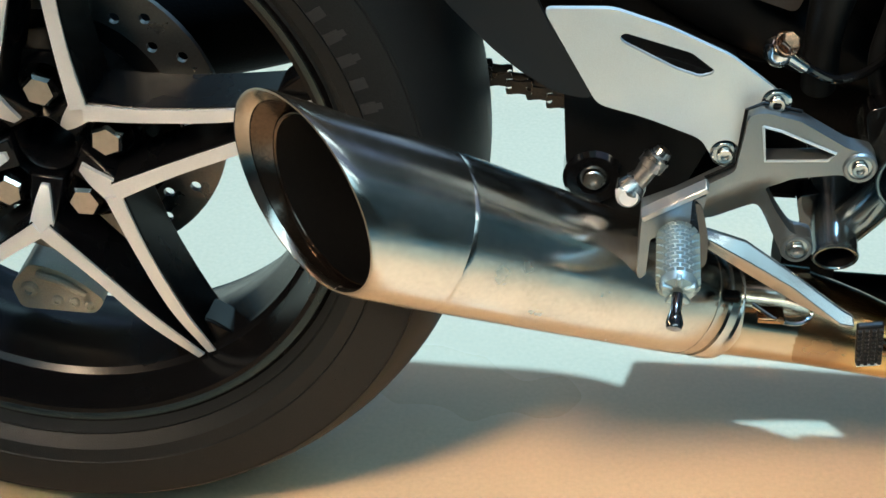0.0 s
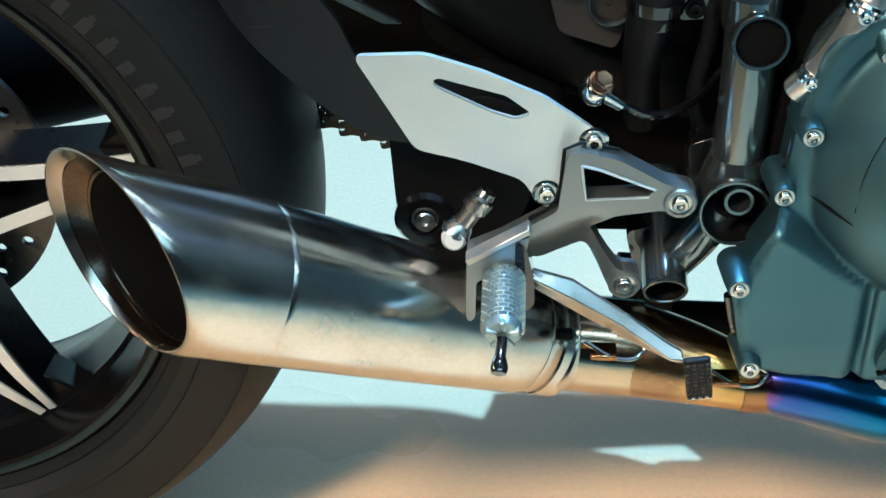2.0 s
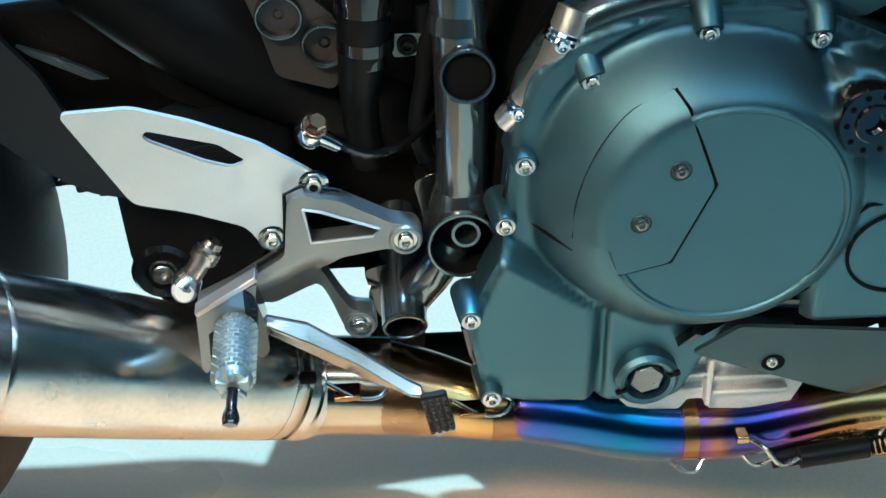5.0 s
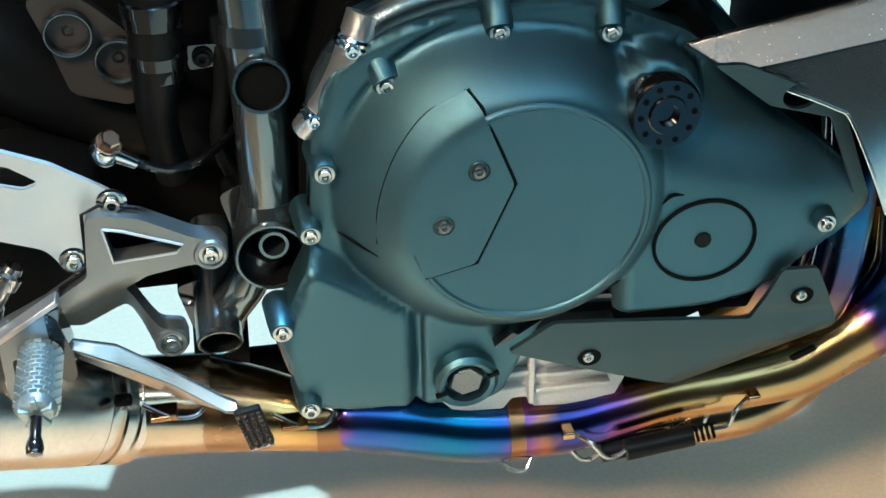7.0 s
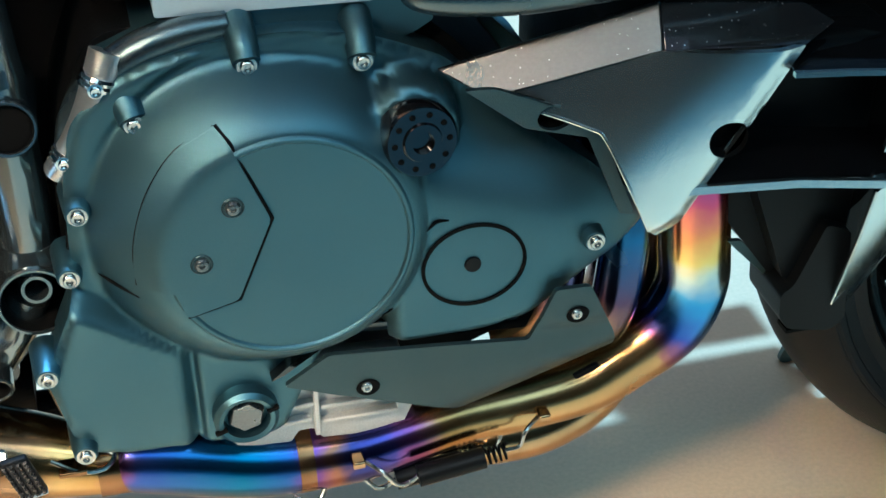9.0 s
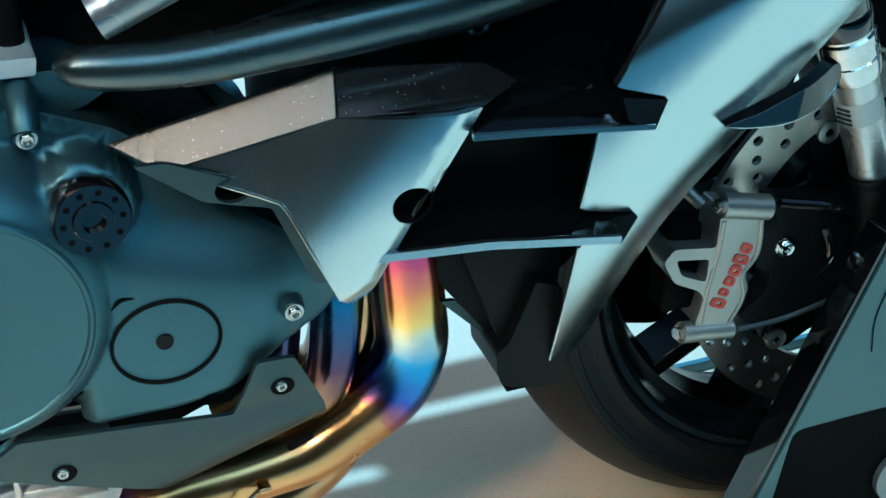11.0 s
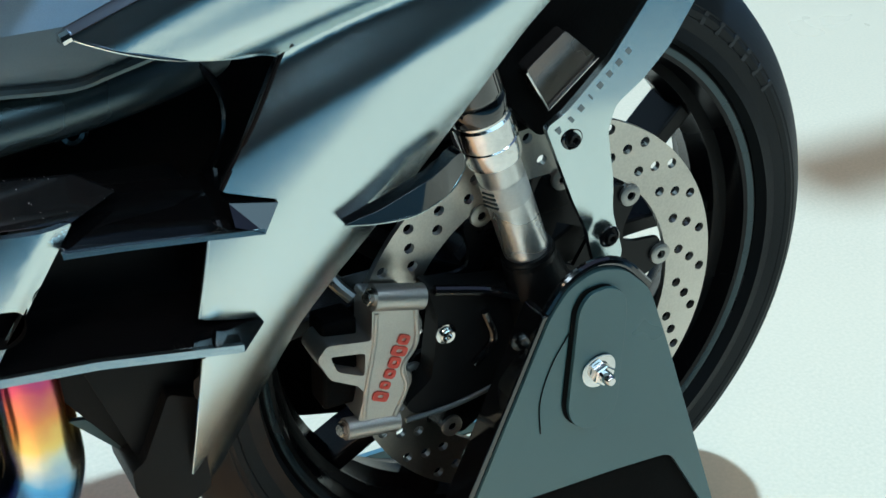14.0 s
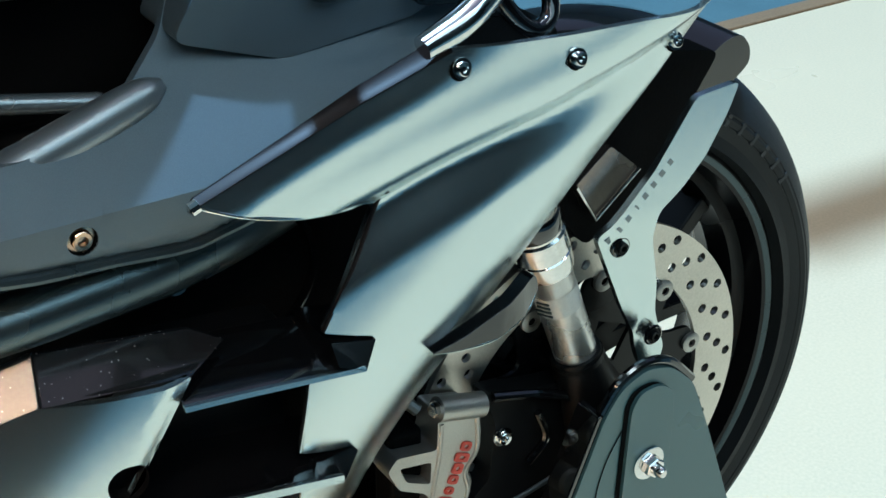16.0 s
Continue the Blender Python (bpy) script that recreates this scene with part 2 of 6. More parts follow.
def lathe(prof, m, seg=32, bm=None, closed=False):
    """Turns (radius, height) points about the z axis of the pose m."""
    bm = bm or bmesh.new()
    rings = []
    for r, h in prof:
        if r < 1e-6:
            rings.append([bm.verts.new(m @ Vector((0, 0, h)))])
        else:
            rings.append([bm.verts.new(m @ Vector((r * math.cos(2 * math.pi * i / seg), r * math.sin(2 * math.pi * i / seg), h))) for i in range(seg)])
    pairs = list(zip(rings, rings[1:])) + ([(rings[-1], rings[0])] if closed else [])
    for a, b in pairs:
        for i in range(seg):
            q = [a[i % len(a)], a[(i + 1) % len(a)], b[(i + 1) % len(b)], b[i % len(b)]]
            q = [v for k, v in enumerate(q) if v not in q[:k]]
            if len(q) > 2:
                bm.faces.new(q)
    return bm


def turned(cx, cz, prof, seg=64, closed=False):
    """Turns (radius, y) points about a wheel's axle at cx, cz."""
    return lathe(prof, Matrix(((1, 0, 0, cx), (0, 0, 1, 0), (0, 1, 0, cz), (0, 0, 0, 1))), seg, closed=closed)


def spline(pts, n=6):
    """A smooth line through the points (tuples of any length)."""
    p = [Vector(q) for q in pts]
    p = [2 * p[0] - p[1]] + p + [2 * p[-1] - p[-2]]
    out = []
    for a, b, c, d in zip(p, p[1:], p[2:], p[3:]):
        for i in range(n):
            t = i / n
            out.append(0.5 * (2 * b + (c - a) * t + (2 * a - 5 * b + 4 * c - d) * t * t + (3 * b - a - 3 * c + d) * t ** 3))
    return out + [p[-2]]


def sweep(pts, radius, seg=20, n=6, caps=True, wall=0.0, flat=1.0, bm=None):
    """A pipe along a smooth line. radius: a number or one for each point. wall: open-ended with that thickness."""
    k = len(pts)
    rad = radius if isinstance(radius, (list, tuple)) else [radius] * k
    line = spline([(*p, r) for p, r in zip(pts, rad)], n) if k > 2 else [Vector((*p, r)) for p, r in zip(pts, rad)]
    bm = bm or bmesh.new()
    lay = bm.verts.layers.float.get("along") or bm.verts.layers.float.new("along")
    c = [v.xyz if len(v) == 4 else v for v in line]
    c = [Vector(v[:3]) for v in line]
    side, rings, run = None, [], 0.0
    for i, p in enumerate(c):
        d = (c[min(i + 1, len(c) - 1)] - c[max(i - 1, 0)]).normalized()
        if side is None:
            side = d.cross(Vector((0, 0, 1)) if abs(d.z) < 0.9 else Vector((1, 0, 0))).normalized()
        side = (side - d * side.dot(d)).normalized()
        up = d.cross(side)
        run += (p - c[i - 1]).length if i else 0
        ring = []
        for j in range(seg):
            a = 2 * math.pi * j / seg
            v = bm.verts.new(p + line[i][3] * (math.cos(a) * side * flat + math.sin(a) * up))
            v[lay] = run
            ring.append(v)
        rings.append(ring)
    if wall:
        inner = []
        for ring, p in ((rings[-1], c[-1]), (rings[0], c[0])):
            inner.append([bm.verts.new(p + (v.co - p) * (1 - wall / (v.co - p).length)) for v in ring])
        rings = [inner[1]] + rings + [inner[0]]
        deep = [bm.verts.new(v.co + (c[0] - c[-1]).normalized() * (c[0] - c[-1]).length * 0.95) for v in inner[0]]
        rings.append(deep)
        caps = False
        bm.faces.new(deep)
    for a, b in zip(rings, rings[1:]):
        for j in range(seg):
            bm.faces.new((a[j], a[(j + 1) % seg], b[(j + 1) % seg], b[j]))
    if caps:
        bm.faces.new(rings[0])
        bm.faces.new(rings[-1])
    return bm


def circle(cx, cz, r, n=16, rz=None):
    return [(cx + r * math.cos(2 * math.pi * i / n), cz + (rz or r) * math.sin(2 * math.pi * i / n)) for i in range(n)]


def rounded(pts, r, n=4):
    """Rounds the corners of a closed outline."""
    out, k = [], len(pts)
    for i in range(k):
        a, b, c = Vector(pts[i - 1]), Vector(pts[i]), Vector(pts[(i + 1) % k])
        q = min(r, (a - b).length * 0.45, (c - b).length * 0.45)
        s, e = b + (a - b).normalized() * q, b + (c - b).normalized() * q
        for j in range(n + 1):
            t = j / n
            out.append(tuple((1 - t) ** 2 * s + 2 * t * (1 - t) * b + t * t * e))
    return out


def sheet(outline, y, thick, holes=(), step=0.0, bm=None):
    """A plate in the bike's side plane: an outline of (x, z), its outer face at y (a number or a function of x and z), its thickness towards +y."""
    own = bmesh.new()
    edges = []
    for loop in (outline, *holes):
        vs = [own.verts.new((p[0], 0, p[1])) for p in loop]
        edges += [own.edges.new((vs[i - 1], vs[i])) for i in range(len(vs))]
    bmesh.ops.triangle_fill(own, use_beauty=True, use_dissolve=False, edges=edges, normal=(0, -1, 0))
    if step:
        for ax in (0, 2):
            lo, hi = min(v.co[ax] for v in own.verts), max(v.co[ax] for v in own.verts)
            for i in range(1, int((hi - lo) / step) + 1):
                co, no = [0, 0, 0], [0, 0, 0]
                co[ax], no[ax] = lo + i * step, 1
                bmesh.ops.bisect_plane(own, geom=own.verts[:] + own.edges[:] + own.faces[:], plane_co=co, plane_no=no, dist=1e-5)
    front = own.verts[:]
    new_geom = bmesh.ops.extrude_face_region(own, geom=own.faces[:])["geom"]
    back = [v for v in new_geom if isinstance(v, bmesh.types.BMVert)]
    for v in front:
        v.co.y = y(v.co.x, v.co.z) if callable(y) else y
    for v in back:
        v.co.y = (y(v.co.x, v.co.z) if callable(y) else y) + thick
    bmesh.ops.recalc_face_normals(own, faces=own.faces)
    if bm is None:
        return own
    me = bpy.data.meshes.new("joined")
    own.to_mesh(me)
    own.free()
    bm.from_mesh(me)
    bpy.data.meshes.remove(me)
    return bm


def block(x0, x1, y0, y1, z0, z1, m=None, bm=None):
    bm = bm or bmesh.new()
    made = bmesh.ops.create_cube(bm, size=1.0)["verts"]
    for v in made:
        v.co = Vector(((x0 + x1) / 2 + v.co.x * (x1 - x0), (y0 + y1) / 2 + v.co.y * (y1 - y0), (z0 + z1) / 2 + v.co.z * (z1 - z0)))
        if m:
            v.co = m @ v.co
    return bm


def smooth(a, b, v):
    t = max(0.0, min(1.0, (v - a) / (b - a)))
    return t * t * (3 - 2 * t)


def empty(name, parent=None, label="", category="", kind="", at=(0, 0, 0)):
    ob = new(name)
    ob.empty_display_size = 0.05
    ob.location = at
    ob.parent = parent
    return tagged(ob, label, category, "", kind)


BOLTS = {}


def bolt(parent, p, d=(0, -1, 0), r=0.0075, m=None, style="socket", spin=0.0):
    """A bolt whose head stands out along d from the seat at p."""
    m = m or M_STEEL
    key = (style, round(r, 4), m.name)
    if key not in BOLTS:
        I = Matrix()
        if style == "socket":
            prof = [(0, r * 0.35), (r * 0.42, r * 0.35), (r * 0.5, r * 0.85), (r * 0.82, r * 0.9), (r * 0.92, r * 0.8), (r * 0.95, r * 0.25), (r * 1.35, r * 0.22), (r * 1.35, 0), (r * 0.9, -r * 0.4)]
        elif style == "button":
            prof = [(0, r * 0.1), (r * 0.38, r * 0.1), (r * 0.42, r * 0.5), (r * 0.75, r * 0.42), (r * 0.97, r * 0.15), (r, 0), (r, -r * 0.3)]
        else:
            prof = [(0, r * 0.95), (r * 0.6, r * 0.95), (r * 0.62, r * 0.7)]
        bm = lathe(prof, I, 20)
        if style == "hex":
            bm.free()
            bm = lathe([(0, r * 0.95), (r * 0.85, r * 0.95), (r, r * 0.8), (r, 0.0)], I, 6)
            lathe([(r * 1.3, 0.001), (r * 1.35, 0), (r * 1.3, -0.001), (r * 0.5, -0.001)], I, 20, bm)
        src = part("bolt", bm, m, parent)
        BOLTS[key] = src
        src.matrix_basis = to(p, d, spin)
        return src
    return again("bolt", BOLTS[key], parent, to(p, d, spin))


def edge_gap(outline):
    """Distance of a point from an outline's nearest edge."""
    seg = [(a, b) for a, b in zip(outline, outline[1:] + outline[:1])]

    def gap(x, z):
        best = 9.0
        for (ax, az), (bx, bz) in seg:
            dx, dz = bx - ax, bz - az
            k = max(0.0, min(1.0, ((x - ax) * dx + (z - az) * dz) / (dx * dx + dz * dz + 1e-12)))
            best = min(best, math.hypot(x - ax - k * dx, z - az - k * dz))
        return best
    return gap


def shaded(ob, y, reach=0.004):
    """Gives a sheet's outer face the normals of the smooth surface y(x, z)."""
    me = ob.data
    out = [(0.0, 0.0, 0.0)] * len(me.loops)
    known = {}
    for p in me.polygons:
        if all(abs(me.vertices[i].co.y - y(me.vertices[i].co.x, me.vertices[i].co.z)) < 2e-4 for i in p.vertices):
            for li in p.loop_indices:
                i = me.loops[li].vertex_index
                if i not in known:
                    x, z = me.vertices[i].co.x, me.vertices[i].co.z
                    known[i] = tuple(Vector(((y(x + reach, z) - y(x - reach, z)) / (2 * reach), -1.0, (y(x, z + reach) - y(x, z - reach)) / (2 * reach))).normalized())
                out[li] = known[i]
    me.normals_split_custom_set(out)
    return ob

# ---- hall ----
bm = block(-7, 9, -1.3, 1.085, -0.05, 0.0)
platform = part("floor", bm, M_FLOOR, None, bevel=0.003)
tagged(platform, "pale polished display floor", "floor", "", "structure")
bm = block(-7, 9, 1.085, 1.125, -0.05, 0.004)
tagged(part("trim", bm, M_TRIM, None, bevel=0.003), "brown wooden edge trim of the display floor", "trim", "", "structure")
bm = block(-30, 34, -30, 32, -0.10, -0.052)
tagged(part("ground", bm, M_CARPET, None), "dark teal hall carpet", "carpet", "", "structure")

# unseen hall, added: walls for reflections, roof opening cut to place the sun
CEIL = 4.6
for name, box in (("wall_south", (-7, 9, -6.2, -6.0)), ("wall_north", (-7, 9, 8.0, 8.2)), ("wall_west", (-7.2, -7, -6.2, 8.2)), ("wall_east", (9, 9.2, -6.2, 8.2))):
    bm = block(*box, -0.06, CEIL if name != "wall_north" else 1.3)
    if name == "wall_north":   # made-up window, so that the silencer reflects sky
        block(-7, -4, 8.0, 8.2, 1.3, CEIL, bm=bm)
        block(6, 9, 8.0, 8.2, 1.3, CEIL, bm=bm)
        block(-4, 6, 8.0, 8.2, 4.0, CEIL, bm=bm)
    # north and east walls take the paler ceiling paint to lift reflections
    tagged(part(name, bm, M_CEILING if name in ("wall_north", "wall_east") else M_WALL, None), "unseen hall wall, added for reflections", "wall", "", "structure")
bm = bmesh.new()
# fourth box shades the near floor, last box casts a soft far shadow
for box in ((-7.2, 9.2, -6.2, -2.1), (-7.2, 9.2, 5.2, 8.2), (-7.2, -3.0, -2.1, 5.2), (-3.0, 0.6, -2.1, 0.35), (6.4, 9.2, -2.1, 5.2), (2.48, 6.4, 0.86, 1.00)):
    block(*box, CEIL, CEIL + 0.15, bm=bm)
tagged(part("ceiling", bm, M_CEILING, None), "unseen hall ceiling, added and cut to shape the sun", "ceiling", "", "structure")

# ---- motorcycle ----
bike = empty("motorcycle", None, "grey and black sport motorcycle with tinted titanium exhaust", "motorcycle")
RX, RZ, RR = 0.0, 0.326, 0.326   # rear axle and tyre radius
FX, FZ, FR = 1.4537, 0.297, 0.3010  # front axle and tyre radius


def wheel(name, cx, cz, radius, half, rim_half, label):
    """A wheel: barrel mesh with tyre and lettering below it."""
    rl = 0.2325
    barrel = [(rl - 0.003, -rim_half - 0.002), (rl, -rim_half), (rl, -rim_half + 0.004), (rl - 0.004, -rim_half + 0.006), (rl - 0.006, -rim_half + 0.018), (rl - 0.010, -rim_half + 0.024),
              (rl - 0.014, -rim_half * 0.45), (rl - 0.020, -rim_half * 0.25), (rl - 0.020, rim_half * 0.25), (rl - 0.014, rim_half * 0.45), (rl - 0.010, rim_half - 0.024), (rl - 0.006, rim_half - 0.018),
              (rl, rim_half - 0.004), (rl, rim_half), (rl - 0.004, rim_half + 0.002), (rl - 0.012, rim_half - 0.003), (rl - 0.0135, rim_half - 0.012), (rl - 0.0175, rim_half - 0.020),
              (rl - 0.022, rim_half * 0.5), (rl - 0.030, rim_half * 0.25), (rl - 0.032, -rim_half * 0.1), (rl - 0.026, -rim_half * 0.45), (rl - 0.0255, -rim_half * 0.52), (rl - 0.0215, -rim_half * 0.58), (rl - 0.0175, -rim_half + 0.018), (rl - 0.0155, -rim_half + 0.010), (rl - 0.0125, -rim_half + 0.0005)]
    w = part(name, turned(cx, cz, barrel, 96, closed=True), M_RIM, bike, label, 24)
    # reflection on the rim's flange, painted as a paler metallic ring
    part("rim_lip", turned(cx, cz, [(rl - 0.0100, -rim_half + 0.0002), (rl - 0.0070, -rim_half - 0.0016), (rl - 0.0040, -rim_half - 0.0024), (rl - 0.0024, -rim_half - 0.0010), (rl - 0.0100, -rim_half + 0.0016)], 96, closed=True), M_RIM_SHEEN, w, "satin rim lip, painted paler for its sheen")
    side = [(rl - 0.004, -rim_half + 0.010), (rl + 0.002, -rim_half - 0.004), (rl + 0.004, -rim_half - 0.010), (rl + 0.006, -rim_half - 0.009), (rl + 0.014, -half * 0.955), (rl + 0.024, -half * 0.985), (rl + 0.0245, -half * 0.975), (rl + 0.0255, -half * 0.987),
            (max(radius - 0.050, rl + 0.030), -half), (radius - 0.036, -half * 0.985), (radius - 0.0355, -half * 0.972), (radius - 0.034, -half * 0.975), (radius - 0.030, -half * 0.94)]
    crown = []
    for i in range(13):
        a = -1 + 2 * i / 12
        crown.append((radius - 0.030 * abs(a) ** 2.4, half * 0.94 * a))
    prof = side[:-1] + crown + [(r, -y) for r, y in side[:-1]][::-1]
    part("tyre", turned(cx, cz, prof, 128), M_RUBBER, w, "black rubber tyre with a worn sheen", 22)
    return w


def arc_bars(name, parent, cx, cz, y, r, a0, a1, n, h, m):
    """Raised unreadable lettering as plain bars round a tyre's sidewall."""
    for i in range(n):
        a = radians(a0 + (a1 - a0) * i / (n - 1))
        bm = block(-h * 0.20, h * 0.20, -0.0003, 0.004, -h / 2, h / 2)
        if i % 3 != 1:
            block(-h * 0.12, h * 0.12, -0.0006, 0.002, -h * 0.30, h * 0.30, bm=bm)
        bmesh.ops.transform(bm, matrix=Matrix.Translation((cx + r * math.cos(a), y, cz + r * math.sin(a))) @ Matrix.Rotation(math.pi / 2 - a, 4, "Y"), verts=bm.verts)
        part(name, bm, m, parent)


def beam(line, deep, back=1.15):
    """A bar in a wheel's plane along (x, z, width, y) points, y its outer face."""
    pts = spline(line, 5) if len(line) > 2 else [Vector(q) for q in line]
    bm = bmesh.new()
    rings = []
    for i, p in enumerate(pts):
        d = pts[min(i + 1, len(pts) - 1)] - pts[max(i - 1, 0)]
        s = Vector((-d[1], d[0])).normalized()
        ring = []
        for k, dy, f in ((1, 0, 1), (-1, 0, 1), (-1, deep, back), (1, deep, back)):
            ring.append(bm.verts.new((p[0] + s.x * p[2] * 0.5 * k * f, p[3] + dy, p[1] + s.y * p[2] * 0.5 * k * f)))
        rings.append(ring)
    for a, b in zip(rings, rings[1:]):
        for i in range(4):
            bm.faces.new((a[i], a[(i + 1) % 4], b[(i + 1) % 4], b[i]))
    bm.faces.new(rings[0])
    bm.faces.new(rings[-1])
    return bm


def polar(cx, cz, r, deg):
    return (cx + r * math.cos(radians(deg)), cz + r * math.sin(radians(deg)))


# rear wheel
rear = wheel("rear_wheel", RX, RZ, RR, 0.100, 0.077, "gloss black rear rim with machined star spokes")
for k in range(5):
    st = -95.2 + 72 * k
    part("spoke", beam([(*polar(RX, RZ, 0.024, st), 0.026, -0.040), (*polar(RX, RZ, 0.062, st), 0.018, -0.058)], 0.05), M_RIM, rear, bevel=0.002)
    part("spoke_face", beam([(*polar(RX, RZ, 0.029, st), 0.006, -0.046), (*polar(RX, RZ, 0.042, st), 0.013, -0.0535), (*polar(RX, RZ, 0.064, st), 0.021, -0.0618)], 0.004, 1.0), M_MACHINED, rear, "bright machined spoke edge")
    for s in (-1, 1):
        arm = [(*polar(RX, RZ, 0.060, st + s * 2), 0.015, -0.0600), (*polar(RX, RZ, 0.102, st + s * 23.5), 0.012, -0.0595), (*polar(RX, RZ, 0.155, st + s * 31.3), 0.0115, -0.0570), (*polar(RX, RZ, 0.209, st + s * 34.6), 0.007, -0.045)]
        part("spoke", beam(arm, 0.045, 1.7), M_RIM, rear, bevel=0.0015)
        part("spoke_face", beam([(x, z, w * 0.85, y - 0.0018) for x, z, w, y in arm], 0.003, 1.0), M_MACHINED, rear, "bright machined spoke edge")
    # web between the arms' ends
    a = [polar(RX, RZ, r, st + 36 + d) for r, d in ((0.168, 0), (0.190, -6), (0.212, -8), (0.212, 8), (0.190, 6))]
    part("spoke_web", sheet(a, -0.040, 0.03), M_RIM, rear, bevel=0.002)
    nx, nz = polar(RX, RZ, 0.0500, st + 36)
    part("nut_socket", lathe([(0.0165, -0.012), (0.0165, 0.006), (0.0180, 0.008), (0.0200, 0.005), (0.0215, -0.014)], to((nx, -0.026, nz), (0, -1, 0)), 28), M_RIM, rear)
    part("nut", lathe([(0.0, 0.0220), (0.0110, 0.0220), (0.0135, 0.0195), (0.0135, 0.0)], to((nx, -0.024, nz), (0, -1, 0), k * 0.4), 6), M_CHROME, rear, "chromed hexagon nut")
part("hub", turned(RX, RZ, [(0.0185, 0.06), (0.0185, -0.022), (0.0200, -0.030), (0.0225, -0.033), (0.0255, -0.030), (0.030, -0.026), (0.072, -0.022), (0.078, 0.00), (0.05, 0.06)], 48), M_RIM, rear, "black hub with an open bore")
holes = [circle(*polar(RX, RZ, 0.112 if i % 2 else 0.098, i * 10), 0.0044, 10) for i in range(36)]
part("brake_disc", sheet(circle(RX, RZ, 0.1265, 72), 0.006, 0.005, [circle(RX, RZ, 0.088, 48)] + holes), M_STEEL_DARK, rear, "drilled steel brake disc")
part("disc_carrier", turned(RX, RZ, [(0.04, 0.00), (0.090, 0.006), (0.090, 0.010), (0.04, 0.014)], 40), M_DARK, rear)
arc_bars("lettering", rear, RX, RZ, -0.0992, 0.268, 62, 18, 12, 0.020, M_RUBBER_TYPE)
arc_bars("lettering", rear, RX, RZ, -0.0990, 0.270, -27, -35, 4, 0.009, M_RUBBER)
rcal = part("rear_caliper", sheet(rounded([(-0.064, 0.170), (-0.046, 0.193), (-0.028, 0.190), (-0.008, 0.180), (0.014, 0.160), (0.004, 0.146), (-0.058, 0.148)], 0.006), -0.004, 0.05), M_CREAM, bike, "cream rear brake caliper", bevel=0.004)
for x, z, r in ((-0.048, 0.168, 0.0075), (-0.026, 0.158, 0.0050), (-0.012, 0.157, 0.0045), (0.000, 0.154, 0.0040)):
    bolt(rcal, (x, -0.005, z), r=r, m=M_CREAM, style="button")
part("bleed_ridge", sweep([(-0.040, -0.006, 0.184), (-0.020, -0.006, 0.178), (-0.002, -0.006, 0.165)], 0.004, 10, 4), M_CREAM, rcal)

# front wheel
front = wheel("front_wheel", FX, FZ, FR, 0.063, 0.053, "gloss black front rim")
for k in range(5):
    st = 20 + 72 * k
    for s in (-1, 1):
        part("spoke", beam([(*polar(FX, FZ, 0.035, st), 0.024, -0.030), (*polar(FX, FZ, 0.120, st + s * 10), 0.015, -0.027), (*polar(FX, FZ, 0.207, st + s * 15), 0.016, -0.022)], 0.04), M_RIM, front, bevel=0.002)
part("hub", turned(FX, FZ, [(0.014, -0.06), (0.03, -0.06), (0.034, -0.03), (0.05, -0.02), (0.05, 0.02), (0.034, 0.03), (0.03, 0.06), (0.014, 0.06)], 40, closed=True), M_RIM, front)
DISC_Y = -0.0755
for y in (DISC_Y, 0.0705):
    holes = [circle(*polar(FX, FZ, (0.157, 0.146, 0.135)[i % 3], i * 360 / 78), 0.0044, 10) for i in range(78)]
    part("brake_disc", sheet(circle(FX, FZ, 0.165, 96), y, 0.005, [circle(FX, FZ, 0.122, 72)] + holes), M_DISC, front, "drilled bare steel brake disc")
    star = []
    for i in range(60):
        star.append(polar(FX, FZ, 0.119 if (i % 6) in (0, 1, 5) else 0.088 if (i % 6) == 3 else 0.096, i * 6 + 49))
    slots = []
    for i in range(5):
        slots.append([polar(FX, FZ, r, 67 + 72 * i + d) for r, d in ((0.045, -20), (0.045, 20), (0.078, 14), (0.078, -14))])
    part("disc_carrier", sheet(rounded(star, 0.004, 2), y + 0.001, 0.004, [circle(FX, FZ, 0.03, 24)] + slots), M_RIM, front)
    for k in range(10):
        p = polar(FX, FZ, 0.116, 49 + 36 * k - 1.5)
        part("disc_button", lathe([(0.0035, 0.001), (0.0038, 0.003), (0.0072, 0.003), (0.0092, 0.002), (0.0092, -0.004)], to((p[0], y, p[1]), (0, -1, 0)), 20), M_CALIPER, front)
arc_bars("lettering", front, FX, FZ, -0.0625, 0.261, 74, 34, 10, 0.011, M_RUBBER_TYPE)

# ---- exhaust ----
exhaust = empty("exhaust", bike, "titanium silencer and heat-tinted pipes")
C0, C1 = Vector((0.2225, -0.1837, 0.3923)), Vector((0.4714, -0.0865, 0.2603))
AX = (C1 - C0).normalized()
G = Vector((0.041, 0.84, 0.541))
G = (G - AX * G.dot(AX)).normalized()
H = AX.cross(G)


def slant_ring(bm, r, shift, k, seg=72):
    out = []
    for i in range(seg):
        a = 2 * math.pi * i / seg
        p = G * math.cos(a) * r + H * math.sin(a) * r
        out.append(bm.verts.new(C0 + AX * (shift + k * r * math.cos(a)) + p))
    return out


def skin(rings):
    bm = bmesh.new()
    made = [slant_ring(bm, *r) for r in rings]
    for a, b in zip(made, made[1:]):
        for i in range(72):
            bm.faces.new((a[i], a[(i + 1) % 72], b[(i + 1) % 72], b[i]))
    return bm


